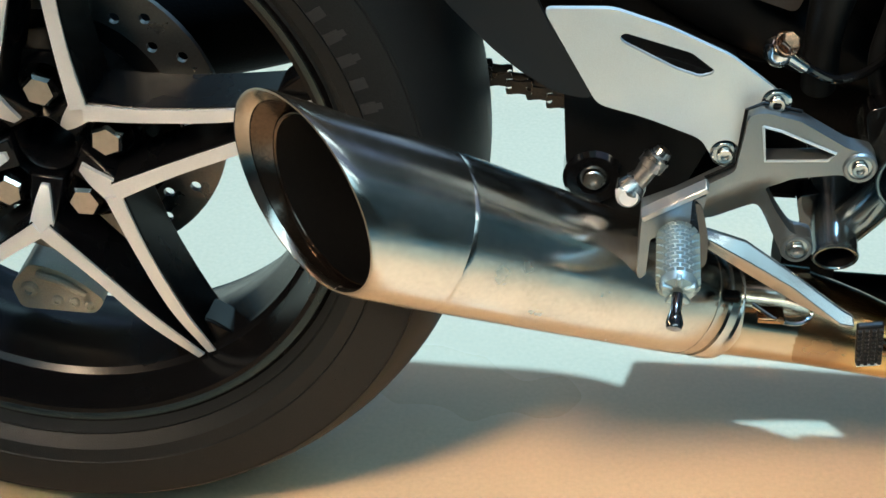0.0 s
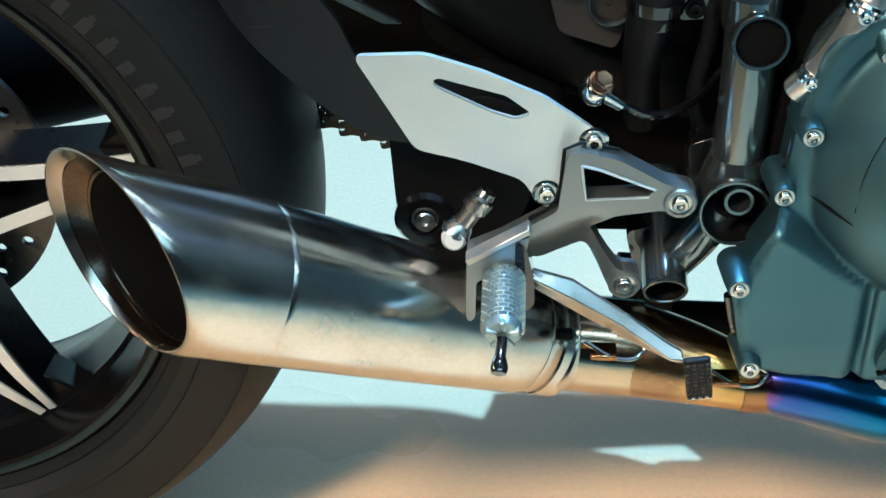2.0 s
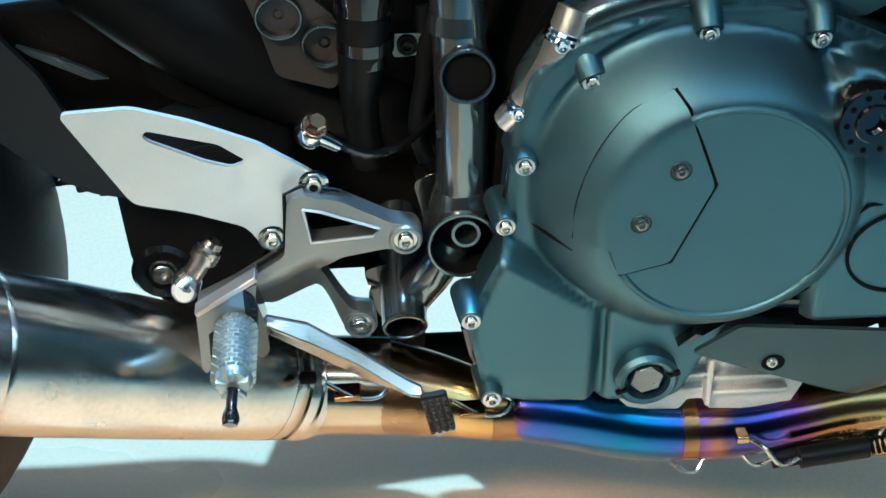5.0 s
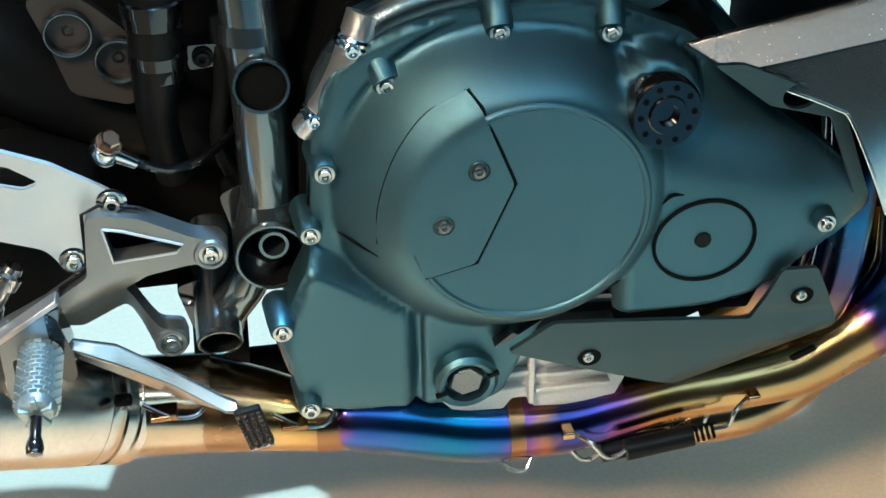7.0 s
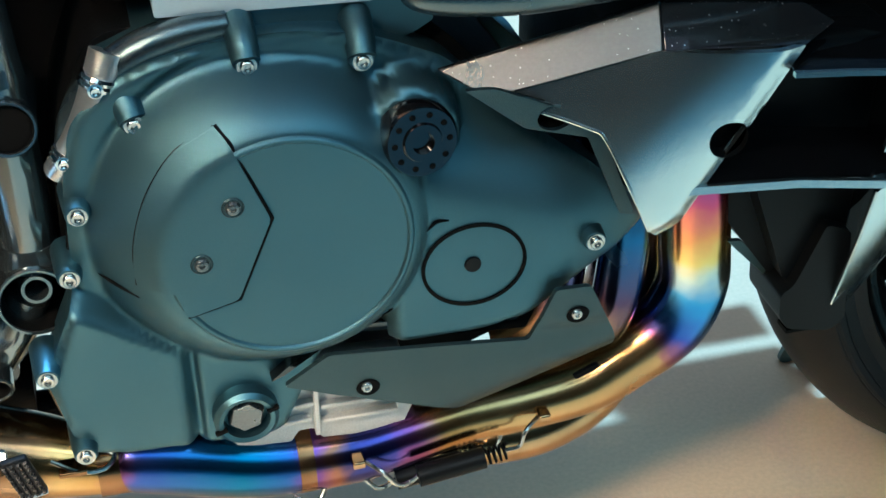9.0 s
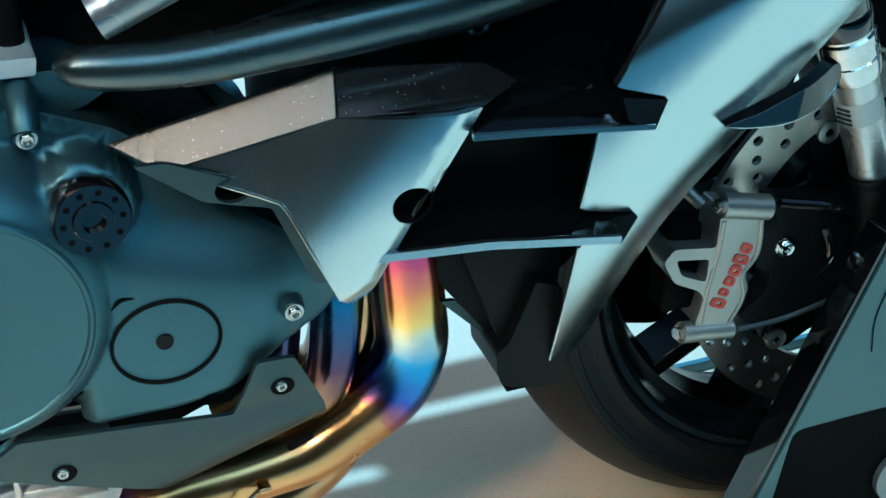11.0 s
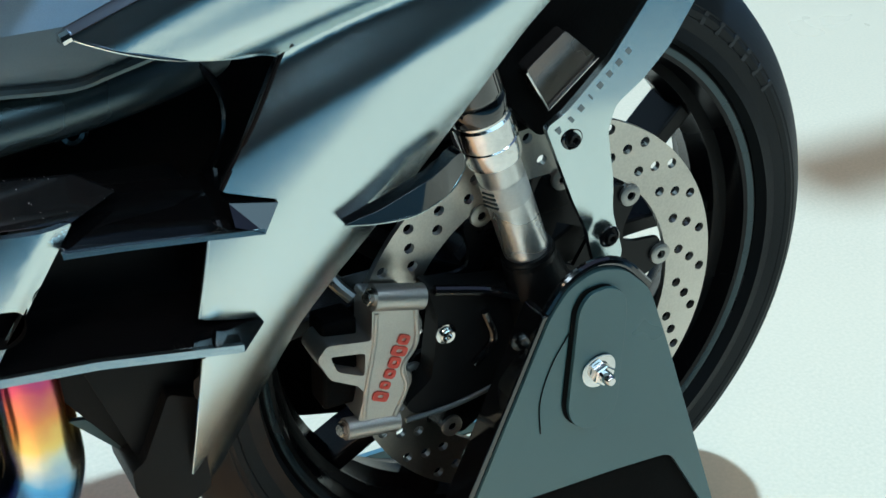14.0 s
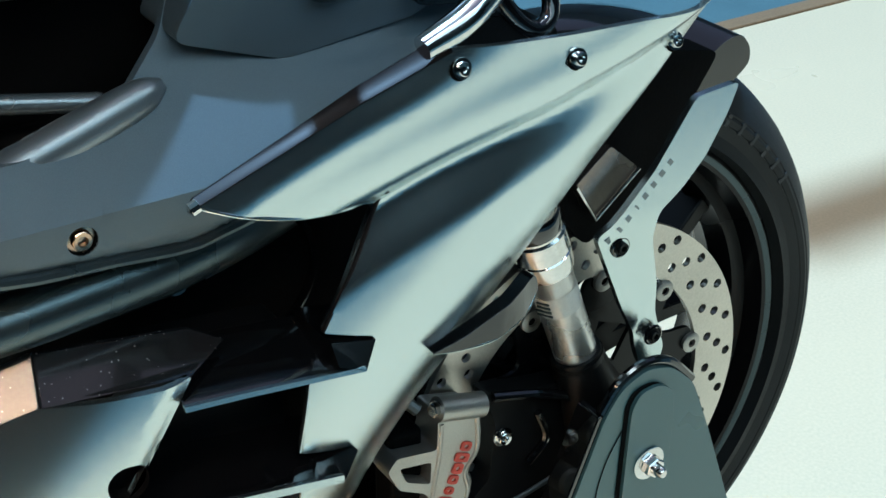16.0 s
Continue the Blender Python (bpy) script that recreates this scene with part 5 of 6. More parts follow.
def wing_y(x, z):
    h = z - crease_z(x)
    fade = 0.35 + 0.65 * smooth(1.45, 1.32, x)
    low = lower_y(x, z) + 0.010 * fade * smooth(-0.040, -0.002, h)
    c = crease_z(x)
    high = lower_y(x, c) + 0.010 * fade + upper_y(x, z) - upper_y(x, c)
    w = smooth(-0.012, 0.010, h)
    edge = (x - 1.068) * 0.330 - (z - 0.652) * 0.944
    return low + (high - low) * w + 0.010 * smooth(0.026, -0.004, edge) * smooth(1.27, 1.20, x)


up = shaded(part("wing_panel", sheet(wing, wing_y, 0.005, step=0.005), M_FAIRING, fairing, "satin grey lightning-shaped side panel with a soft crease", angle=60), wing_y, 0.005)
for x, z in ((1.233, 0.693), (1.308, 0.686), (1.418, 0.661)):
    part("screw_cup", lathe([(0, 0.0006), (0.0058, 0.0006), (0.0062, 0)], to((x - 0.001, wing_y(x, z) - 0.0003, z - 0.001), (0, -1, 0.25)), 20), M_DARK, up)
    bolt(up, (x, wing_y(x, z) - 0.001, z), (0, -1, 0.25), 0.0046, M_CHROME)
# far-side panels, unseen, added for the shadows they cast
part("wing_panel", sheet(rounded(wing_low, 0.005, 3), lambda x, z: -lower_y(x, z) - 0.005, 0.005, step=0.03), M_FAIRING, fairing, "satin grey lightning-shaped side panel", angle=50)
part("wing_panel", sheet(rounded(wing_up, 0.004, 3), lambda x, z: -upper_y(x, z) - 0.005, 0.005, step=0.03), M_FAIRING, fairing, "satin grey upper side panel", angle=50)
# black gloss strip along the upper panel's top edge
ridge = [(1.070, 0.646), (1.127, 0.667), (1.172, 0.683), (1.228, 0.704)]
bm = bmesh.new()
rows = []
for i, (x, z) in enumerate(ridge):
    y = wing_y(x, z) - 0.004
    rows.append([bm.verts.new(q) for q in ((x, y - 0.001, z), (x + 0.001, y + 0.004, z + 0.004), (x + 0.002, y + 0.006 + 0.003 * i, z + 0.005), (x, y + 0.008 + 0.003 * i, z - 0.002))])
for a, b in zip(rows, rows[1:]):
    for i in range(4):
        bm.faces.new((a[i], a[(i + 1) % 4], b[(i + 1) % 4], b[i]))
bm.faces.new(rows[0])
bm.faces.new(rows[-1])
part("edge_strip", bm, M_COPPER_DARK, up, "gloss black speckled edge strip", bevel=0.001)
part("edge_tip", lathe([(0, -0.004), (0.004, -0.002), (0.004, 0.003), (0, 0.005)], to((1.071, wing_y(1.071, 0.647) - 0.003, 0.647), (1, 0, 0.4)), 10), M_CHROME, up)
for edge in (((1.071, 0.6465), (1.097, 0.6362), (1.130, 0.6242), (1.166, 0.6152), (1.184, 0.6102), (1.197, 0.6032)), ((1.1335, 0.299), (1.1355, 0.362), (1.139, 0.416)), ((1.137, 0.448), (1.142, 0.476), (1.147, 0.505))):
    part("edge_bead", sweep([(x, wing_y(x, z) + 0.0006, z) for x, z in edge], 0.0011, 8, 4), M_FAIRING, up)
part("edge_rim", sweep([(x, wing_y(x, z) + 0.0005, z) for x, z in ((1.205, 0.610), (1.199, 0.603), (1.178, 0.566), (1.156, 0.530))], 0.0014, 8, 4), M_COPPER_DARK, up, "dark brown rim of the notch")

# arrow panel: top facet, face, thin rear edge
def arrow_y(x, z):
    s = (x - 0.958) * 0.872 - (z - 0.467) * 0.489   # across the soft fold
    fold = 0.015 * math.log(1 + math.exp(-s / 0.015))
    r = (1.066 - x) * 0.86 - (0.537 - z) * 0.51     # in from the front edge
    return -0.202 - 0.06 * (x - 0.96) + 0.042 * (1 - math.exp(-fold / 0.045)) - 0.04 * (z - 0.46) + 1.4 * max(0.0, 0.07 - (x - 0.886) * 0.304 + (z - 0.506) * 0.952) ** 2 + 0.008 * smooth(0.016, -0.004, r) + 0.008 * smooth(0.428, 0.408, z)


A = {"a": (0.859, -0.141, 0.5205), "b": (0.886, -0.187, 0.506), "c": (0.983, -0.196, 0.537), "d": (1.066, -0.214, 0.537), "e": (1.100, -0.172, 0.534), "f": (0.990, -0.160, 0.5555), "g": (1.077, -0.173, 0.550)}
for k in "bcd":
    A[k] = (A[k][0], arrow_y(A[k][0], A[k][2]) - 0.0005, A[k][2])
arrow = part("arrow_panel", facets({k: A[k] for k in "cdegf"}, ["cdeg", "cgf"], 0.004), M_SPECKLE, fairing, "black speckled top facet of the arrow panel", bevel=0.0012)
# rear facet painted paler than the front one to carry the ceiling's reflection
part("top_facet", facets({k: A[k] for k in "abcf"}, ["abcf"], 0.004), M_SPECKLE_SHEEN, arrow, "glossy speckled rear facet, its sheen painted as paler grey", bevel=0.0012)
face = [(0.886, 0.506), (0.943, 0.489), (0.950, 0.484), (0.977, 0.422), (0.984, 0.414), (0.994, 0.416), (1.030, 0.483), (1.066, 0.537), (1.02, 0.537), (0.983, 0.537), (0.93, 0.521)]
fp = shaded(part("arrow_face", sheet(rounded(face, 0.002, 2), arrow_y, 0.005, [ellipse(1.0215, 0.482, 0.013, 0.0125, 24)], step=0.008), M_FAIRING, arrow, "satin grey arrow-shaped face with a round hole", angle=50), arrow_y)
part("edge_bead", sweep([(x, arrow_y(x, z) + 0.0004, z) for x, z in ((0.888, 0.5055), (0.915, 0.498), (0.942, 0.4893), (0.950, 0.4838), (0.963, 0.454), (0.9765, 0.4225))], 0.0012, 8, 4), M_FAIRING, arrow)
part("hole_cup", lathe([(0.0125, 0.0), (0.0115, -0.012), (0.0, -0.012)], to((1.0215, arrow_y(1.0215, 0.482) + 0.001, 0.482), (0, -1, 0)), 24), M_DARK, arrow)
# inner flange with a second hole
flange = [(0.868, 0.520), (0.886, 0.519), (0.943, 0.493), (0.952, 0.485), (0.978, 0.418), (0.968, 0.420), (0.945, 0.478), (0.925, 0.484), (0.905, 0.490)]
part("inner_flange", sheet(rounded(flange, 0.002, 2), -0.171, 0.004, [ellipse(0.9235, 0.4945, 0.0112, 0.0085, 24)]), M_PANEL, arrow, "grey inner flange with a hole", bevel=0.001)
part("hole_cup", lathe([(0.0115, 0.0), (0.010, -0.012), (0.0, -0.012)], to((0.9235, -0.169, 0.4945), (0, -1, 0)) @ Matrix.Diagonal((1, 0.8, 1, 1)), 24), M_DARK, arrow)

# slats: black blades with a pale lower lip


def blade(line, tip, deep, lip):
    """line: (x, y, z) points along the lower front edge; tip: the end's raised corner."""
    bm = bmesh.new()
    rows = []
    for i, p in enumerate(line):
        p = Vector(p)
        h = lip * (0.8 if i == 0 else 1)
        rows.append([bm.verts.new(q) for q in (p, p + Vector((0, 0.003, h)), p + Vector((0.01, deep, h + 0.008)), p + Vector((0.01, deep, -0.002)))])
    for a, b in zip(rows, rows[1:]):
        for i in range(4):
            bm.faces.new((a[i], a[(i + 1) % 4], b[(i + 1) % 4], b[i]))
    bm.faces.new(rows[0])
    bm.faces.new(rows[-1])
    slat = part("slat", bm, M_BLACK_GLOSS, fairing, "gloss black blade with a pale lip", bevel=0.0008)
    bm = bmesh.new()
    rows = [[bm.verts.new(Vector(p) + Vector(q)) for q in ((0, -0.0008, -0.0006), (0, -0.0002, lip), (0, 0.003, lip), (0, 0.003, -0.0006))] for p in line]
    for a, b in zip(rows, rows[1:]):
        for i in range(4):
            bm.faces.new((a[i], a[(i + 1) % 4], b[(i + 1) % 4], b[i]))
    bm.faces.new(rows[0])
    bm.faces.new(rows[-1])
    part("lip", bm, M_FAIRING, slat, "satin grey lip")
    a, b = Vector(line[-1]), Vector(tip)
    bm = bmesh.new()
    q = [a + Vector((0, -0.001, 0)), b + Vector((0, -0.001, 0)), b + Vector((-0.030, 0.000, 0.006)), a + Vector((-0.018, 0, 0.008))]
    vs = [bm.verts.new(p) for p in q] + [bm.verts.new(p + Vector((0, 0.05, 0))) for p in q]
    bm.faces.new(vs[:4])
    bm.faces.new(vs[4:])
    for i in range(4):
        bm.faces.new((vs[i], vs[(i + 1) % 4], vs[4 + (i + 1) % 4], vs[4 + i]))
    part("end_face", bm, M_BLACK_GLOSS, slat)
    return slat


blade([(1.057, -0.209, 0.521), (1.092, -0.210, 0.518), (1.174, -0.209, 0.507)], (1.187, -0.198, 0.519), 0.06, 0.0026)
blade([(0.984, -0.200, 0.447), (1.070, -0.206, 0.443), (1.158, -0.206, 0.428)], (1.178, -0.188, 0.433), 0.06, 0.0045)
# black box painted as the shade behind the slats
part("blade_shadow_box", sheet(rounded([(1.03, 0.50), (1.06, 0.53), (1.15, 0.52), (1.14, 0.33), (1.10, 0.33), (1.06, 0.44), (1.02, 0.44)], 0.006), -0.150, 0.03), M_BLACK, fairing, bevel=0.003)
# duct foot below the slats
duct = part("duct_foot", sheet(rounded([(1.122, 0.378), (1.141, 0.370), (1.146, 0.296), (1.134, 0.288), (1.102, 0.296), (1.095, 0.307), (1.094, 0.326), (1.103, 0.332)], 0.004), -0.160, 0.05), M_BLACK, fairing, "black duct foot with a slot", bevel=0.003)
part("slot_mark", block(1.104, 1.126, -0.156, -0.142, 0.2885, 0.2915), M_DARK, duct)
part("duct_side", facets({"a": (1.064, -0.13, 0.372), "b": (1.110, -0.135, 0.308), "c": (1.15, -0.135, 0.46), "d": (1.04, -0.12, 0.46)}, ["abcd"], 0.05), M_BLACK, fairing)
# highlight on the duct's edge, painted as a thin grey strip
part("duct_lit_edge", sheet(rounded([(1.0640, 0.3575), (1.0745, 0.3560), (1.1115, 0.3180), (1.1060, 0.3120)], 0.001, 2), -0.131, 0.004), M_PANEL, fairing, "lit edge of the duct, painted as a grey strip", bevel=0.001)
part("chin_blade", facets({"a": (1.065, 0.02, 0.360), "b": (1.085, 0.00, 0.335), "c": (1.125, -0.10, 0.292), "d": (1.120, -0.10, 0.312)}, ["abcd"], 0.02), M_HUGGER, fairing, "slate chin blade")

# strake
fin = [(1.2290, 0.4910), (1.2558, 0.4957), (1.2872, 0.5067), (1.3090, 0.5139), (1.3195, 0.5156), (1.3222, 0.5040), (1.3080, 0.4929), (1.2798, 0.4862), (1.2520, 0.4868)]


def fin_y(x, z):
    return -0.196 + 0.10 * (z - 0.49) + 0.012 * smooth(1.29, 1.325, x)


part("strake", sheet(rounded(fin, 0.004, 3), fin_y, 0.012), M_BLACK_GLOSS, fairing, "gloss black strake fin", bevel=0.003)
part("strake_lip", sweep([(x, fin_y(x, z) + 0.001, z) for x, z in ((1.2300, 0.4905), (1.2520, 0.4868), (1.2798, 0.4862), (1.3080, 0.4929), (1.3215, 0.5035))], [0.0004, 0.0009, 0.0011, 0.0011, 0.0005], 8, 4), M_FAIRING, fairing, "pale edge of the strake")

# near-black mass stands in for the shaded space behind the openings
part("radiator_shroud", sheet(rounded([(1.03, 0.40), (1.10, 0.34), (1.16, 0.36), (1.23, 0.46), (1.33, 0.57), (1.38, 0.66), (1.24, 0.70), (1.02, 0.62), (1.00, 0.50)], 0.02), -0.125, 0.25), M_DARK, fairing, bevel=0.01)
part("radiator_ring", sweep([(1.13 + 0.05 * math.cos(a), -0.135, 0.55 + 0.05 * math.sin(a)) for a in [radians(q) for q in range(-80, 81, 16)]], 0.003, 8, 2), M_BLACK_GLOSS, fairing)

# side panel below the tank
tp = [(0.86, 0.655), (0.93, 0.622), (0.977, 0.611), (1.040, 0.606), (1.086, 0.601), (1.104, 0.610), (1.21, 0.640), (1.30, 0.70), (1.26, 0.760), (1.16, 0.80), (1.125, 0.765), (1.092, 0.714), (1.062, 0.690), (1.00, 0.672), (0.93, 0.672)]


def tank_y(x, z):
    return -0.184 + 0.75 * max(0, z - 0.642) + 0.05 * (0.64 - z) + 0.010 * smooth(0.622, 0.604, z - 0.03 * (1.0 - x))


tank_panel = part("side_panel", sheet(rounded(tp, 0.006, 3), tank_y, 0.006, [circle(1.0195, 0.629, 0.0088, 20)], step=0.010), M_FAIRING_DARK, bike, "charcoal sparkle plastic side panel", angle=30, bevel=0.0015)
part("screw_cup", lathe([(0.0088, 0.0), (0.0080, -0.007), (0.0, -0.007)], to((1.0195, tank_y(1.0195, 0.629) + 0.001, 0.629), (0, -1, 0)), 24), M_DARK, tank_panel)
bolt(tank_panel, (1.0195, tank_y(1.0195, 0.629) + 0.005, 0.629), r=0.0062, m=M_COPPER)
part("chamfer", sweep([(0.90, tank_y(0.90, 0.640) - 0.001, 0.638), (0.975, tank_y(0.975, 0.62) - 0.001, 0.617), (1.036, tank_y(1.036, 0.612) - 0.001, 0.6095), (1.080, tank_y(1.08, 0.608) - 0.001, 0.6045), (1.104, tank_y(1.104, 0.612) - 0.001, 0.611), (1.15, tank_y(1.15, 0.625) - 0.001, 0.624)], 0.0035, 8, 4), M_RAIL, tank_panel, "pale chamfered lower edge")
part("side_panel_upper", sheet(rounded([(1.092, 0.714), (1.16, 0.69), (1.25, 0.70), (1.30, 0.74), (1.25, 0.82), (1.15, 0.80)], 0.01), -0.150, 0.05), M_FAIRING_DARK, bike, "charcoal cockpit side panel", bevel=0.006)
ring = part("vent", lathe([(0.013, -0.003), (0.0145, 0.002), (0.0175, 0.002), (0.019, -0.002), (0.019, -0.008)], to((1.188, -0.154, 0.740), (0, -1, 0.35)), 28), M_BLACK_GLOSS, bike, "round mesh vent")
part("mesh", lathe([(0, -0.004), (0.0135, -0.003)], to((1.188, -0.154, 0.740), (0, -1, 0.35)), 20), M_DARK, ring)
for i in range(-3, 4):
    w = 0.0125 * math.sqrt(max(0.05, 1 - (i / 3.6) ** 2))
    part("wire", block(-w, w, i * 0.0036 - 0.0005, i * 0.0036 + 0.0005, -0.003, -0.001, to((1.188, -0.154, 0.740), (0, -1, 0.35))), M_FRAME, ring)
part("cockpit_shell", sheet(rounded([(1.235, 0.712), (1.30, 0.703), (1.36, 0.700), (1.42, 0.692), (1.44, 0.72), (1.40, 0.80), (1.27, 0.80)], 0.01), -0.165, 0.06), M_BLACK_GLOSS, bike, "gloss black cockpit shell", bevel=0.006)
part("chrome_lever", sweep([(1.205, -0.225, 0.712), (1.235, -0.222, 0.722), (1.27, -0.21, 0.738)], [0.007, 0.009, 0.008], 14), M_CHROME, bike, "polished metal strip")
part("cable_loop", sweep([(1.262, -0.20, 0.752), (1.268, -0.21, 0.722), (1.284, -0.215, 0.704), (1.299, -0.212, 0.706), (1.304, -0.205, 0.722), (1.296, -0.20, 0.745)], 0.0055, 12), M_BLACK_GLOSS, bike, "gloss black bar end loop")
part("rope_cord", sweep([(1.205, -0.185, 0.730), (1.222, -0.190, 0.738), (1.245, -0.19, 0.750)], 0.003, 8), M_STEEL, bike)

# side frame tubes
part("side_rail", sweep([(0.842, -0.146, 0.581), (0.850, -0.152, 0.576), (0.900, -0.160, 0.574), (0.958, -0.160, 0.577), (1.013, -0.158, 0.581), (1.075, -0.150, 0.583), (1.14, -0.13, 0.583), (1.22, -0.09, 0.583)], [0.006, 0.012, 0.0140, 0.0155, 0.018, 0.019, 0.018, 0.018], 24, 8), M_RAIL, bike, "satin dark grey side rail")
part("upper_rail", sweep([(0.86, -0.150, 0.604), (0.93, -0.152, 0.634), (0.989, -0.152, 0.659), (1.038, -0.152, 0.676), (1.072, -0.151, 0.688), (1.085, -0.150, 0.692)], [0.015, 0.0145, 0.0135, 0.0125, 0.010, 0.004], 24, 8), M_RAIL_SILVER, bike, "satin silver upper rail")
part("rail_bolt_lug", sheet(rounded([(1.045, 0.563), (1.075, 0.566), (1.078, 0.553), (1.052, 0.548)], 0.003), -0.125, 0.02), M_PANEL, bike, bevel=0.002)
bolt(bike, (1.088, -0.128, 0.557), r=0.0085, m=M_BLACK_GLOSS)
part("seat_strut", sweep([(0.90, -0.10, 0.695), (0.98, -0.11, 0.688), (1.06, -0.12, 0.676)], 0.006, 12), M_RAIL_SILVER, bike)

# tank, seat and tail close the bike above, sized for shade and reflections
part("fuel_tank", sweep([(0.58, 0, 0.80), (0.70, 0, 0.86), (0.86, 0, 0.88), (1.02, 0, 0.84), (1.14, 0, 0.78)], [0.03, 0.085, 0.130, 0.13, 0.09], 28, 8, flat=1.35), M_FAIRING_DARK, bike, "charcoal fuel tank")
part("seat", sweep([(0.28, 0.02, 0.90), (0.40, 0.02, 0.86), (0.56, 0.02, 0.85)], [0.05, 0.06, 0.07], 24, 8, flat=1.3), M_BLACK, bike, "black seat")
part("tail_unit", sweep([(-0.18, 0, 0.90), (-0.02, 0, 0.90), (0.16, 0, 0.88), (0.30, 0, 0.85)], [0.03, 0.05, 0.06, 0.06], 24, 8, flat=1.1), M_FAIRING_DARK, bike, "charcoal tail unit")
part("air_box", sheet(rounded([(0.68, 0.60), (1.20, 0.60), (1.24, 0.74), (1.10, 0.80), (0.71, 0.78)], 0.03), -0.09, 0.18), M_DARK, bike, bevel=0.012)
# unseen slats added to throw striped shade on the floor
for y0, y1 in ((0.10, 0.175), (0.192, 0.245), (0.262, 0.32)):
    part("shade_slat", block(1.03, 1.33, y0, y1, 0.615, 0.623), M_DARK, bike, bevel=0.002)

# unseen cowl, shaped by the shadow it should cast on the floor
part("front_cowl", sweep([(1.10, 0, 0.90), (1.25, 0, 0.92), (1.42, 0, 0.89), (1.55, 0, 0.82), (1.63, 0, 0.76)], [0.11, 0.135, 0.135, 0.095, 0.03], 28, 8, flat=1.05), M_FAIRING_DARK, bike, "charcoal front cowl")
for s in (-1, 1):
    part("handlebar", sweep([(1.20, 0.08 * s, 0.93), (1.17, 0.20 * s, 0.93), (1.12, 0.36 * s, 0.915)], 0.015, 16), M_BLACK, bike, "black handlebar with rubber grip")

# ---- fork, brake, fender ----
fork = empty("front_fork", bike, "front fork with a silver tube")
FT, FB = Vector((1.330, -0.100, 0.628)), Vector((1.424, -0.100, 0.372))
FD = (FB - FT).normalized()
legpose = to(FB, -FD)
leg = part("fork_tube", lathe([(0, 0.0), (0.0175, 0.0), (0.0175, 0.094), (0.0180, 0.095), (0.0180, 0.100)], legpose, 36), M_ALU_BRIGHT, fork, "bright silver fork tube")
part("label", lathe([(0.01765, 0.055), (0.01765, 0.075)], legpose, 36), M_PALE, leg)
for i in range(4):
    part("print_bar", block(-0.008 + i * 0.001, 0.006, -0.0182, -0.0172, 0.0575 + i * 0.0042, 0.0590 + i * 0.0042, legpose @ Matrix.Rotation(radians(20), 4, "Z")), M_PANEL, leg)
part("fork_seal", lathe([(0.0182, 0.092), (0.0205, 0.093), (0.0215, 0.098), (0.0215, 0.108), (0.0205, 0.109), (0.0205, 0.111), (0.0225, 0.112), (0.0225, 0.128), (0.0210, 0.130), (0.0210, 0.134)], legpose, 36), M_CHROME, fork, "polished fork seal collar")
part("fork_outer", lathe([(0.0212, 0.132), (0.0222, 0.134), (0.0225, 0.146), (0.0215, 0.148), (0.0235, 0.152), (0.0235, 0.310), (0.0, 0.30)], legpose, 36), M_BLACK_GLOSS, fork, "black outer fork tube")
part("seal_ring", lathe([(0.0180, 0.0), (0.0215, 0.001), (0.0215, -0.006), (0.020, -0.010)], legpose, 32), M_BLACK, fork)
part("fork_foot", sweep([(1.4225, -0.100, 0.376), (1.432, -0.100, 0.350), (1.444, -0.098, 0.320), (1.4537, -0.096, 0.293)], [0.0205, 0.024, 0.030, 0.034], 24, 8), M_BLACK, fork, "satin black fork foot")
part("caliper_mount", sheet(rounded([(1.340, 0.362), (1.385, 0.352), (1.430, 0.345), (1.470, 0.300), (1.455, 0.255), (1.410, 0.245), (1.330, 0.252), (1.322, 0.262), (1.345, 0.280), (1.350, 0.330)], 0.006), -0.098, 0.02), M_BLACK, fork, "black caliper mount", bevel=0.002)
part("mount_rib", sweep([(1.345, -0.100, 0.360), (1.390, -0.106, 0.350), (1.430, -0.106, 0.330)], 0.004, 10), M_BLACK_GLOSS, fork)
part("mount_rib", sweep([(1.388, -0.101, 0.330), (1.395, -0.103, 0.305), (1.380, -0.101, 0.285)], 0.0035, 10), M_BLACK_GLOSS, fork)
part("mount_edge", sweep([(1.322, -0.100, 0.250), (1.365, -0.101, 0.252), (1.415, -0.101, 0.262)], 0.0022, 8), M_ALU_DARK, fork, "bare metal lower edge")
bolt(fork, (1.3556, -0.099, 0.3187), r=0.0062, m=M_CHROME)
bolt(fork, (1.4003, -0.099, 0.2330), r=0.0066, m=M_STEEL_DARK)
guard_out = [(1.552, 0.578), (1.542, 0.556), (1.5225, 0.5261), (1.4995, 0.5040), (1.4785, 0.4903), (1.4735, 0.4700), (1.488, 0.397), (1.500, 0.360), (1.490, 0.337), (1.478, 0.350), (1.466, 0.384), (1.450, 0.416), (1.423, 0.481), (1.432, 0.488), (1.472, 0.525), (1.510, 0.575)]


def stay_y(x, z):
    return -0.118 + 0.05 * max(0, z - 0.49) - 0.004 * smooth(0.0, 0.02, (x - 1.423) * 0.9 + (z - 0.481) * 0.3) + 0.006 * smooth(0.030, 0.0, 1.492 - x + 0.55 * (z - 0.40)) * smooth(0.49, 0.46, z)


stay = shaded(part("fender_stay", sheet(rounded(guard_out, 0.006), stay_y, 0.006, step=0.010), M_FAIRING, fork, "satin grey fender stay", angle=50), stay_y)
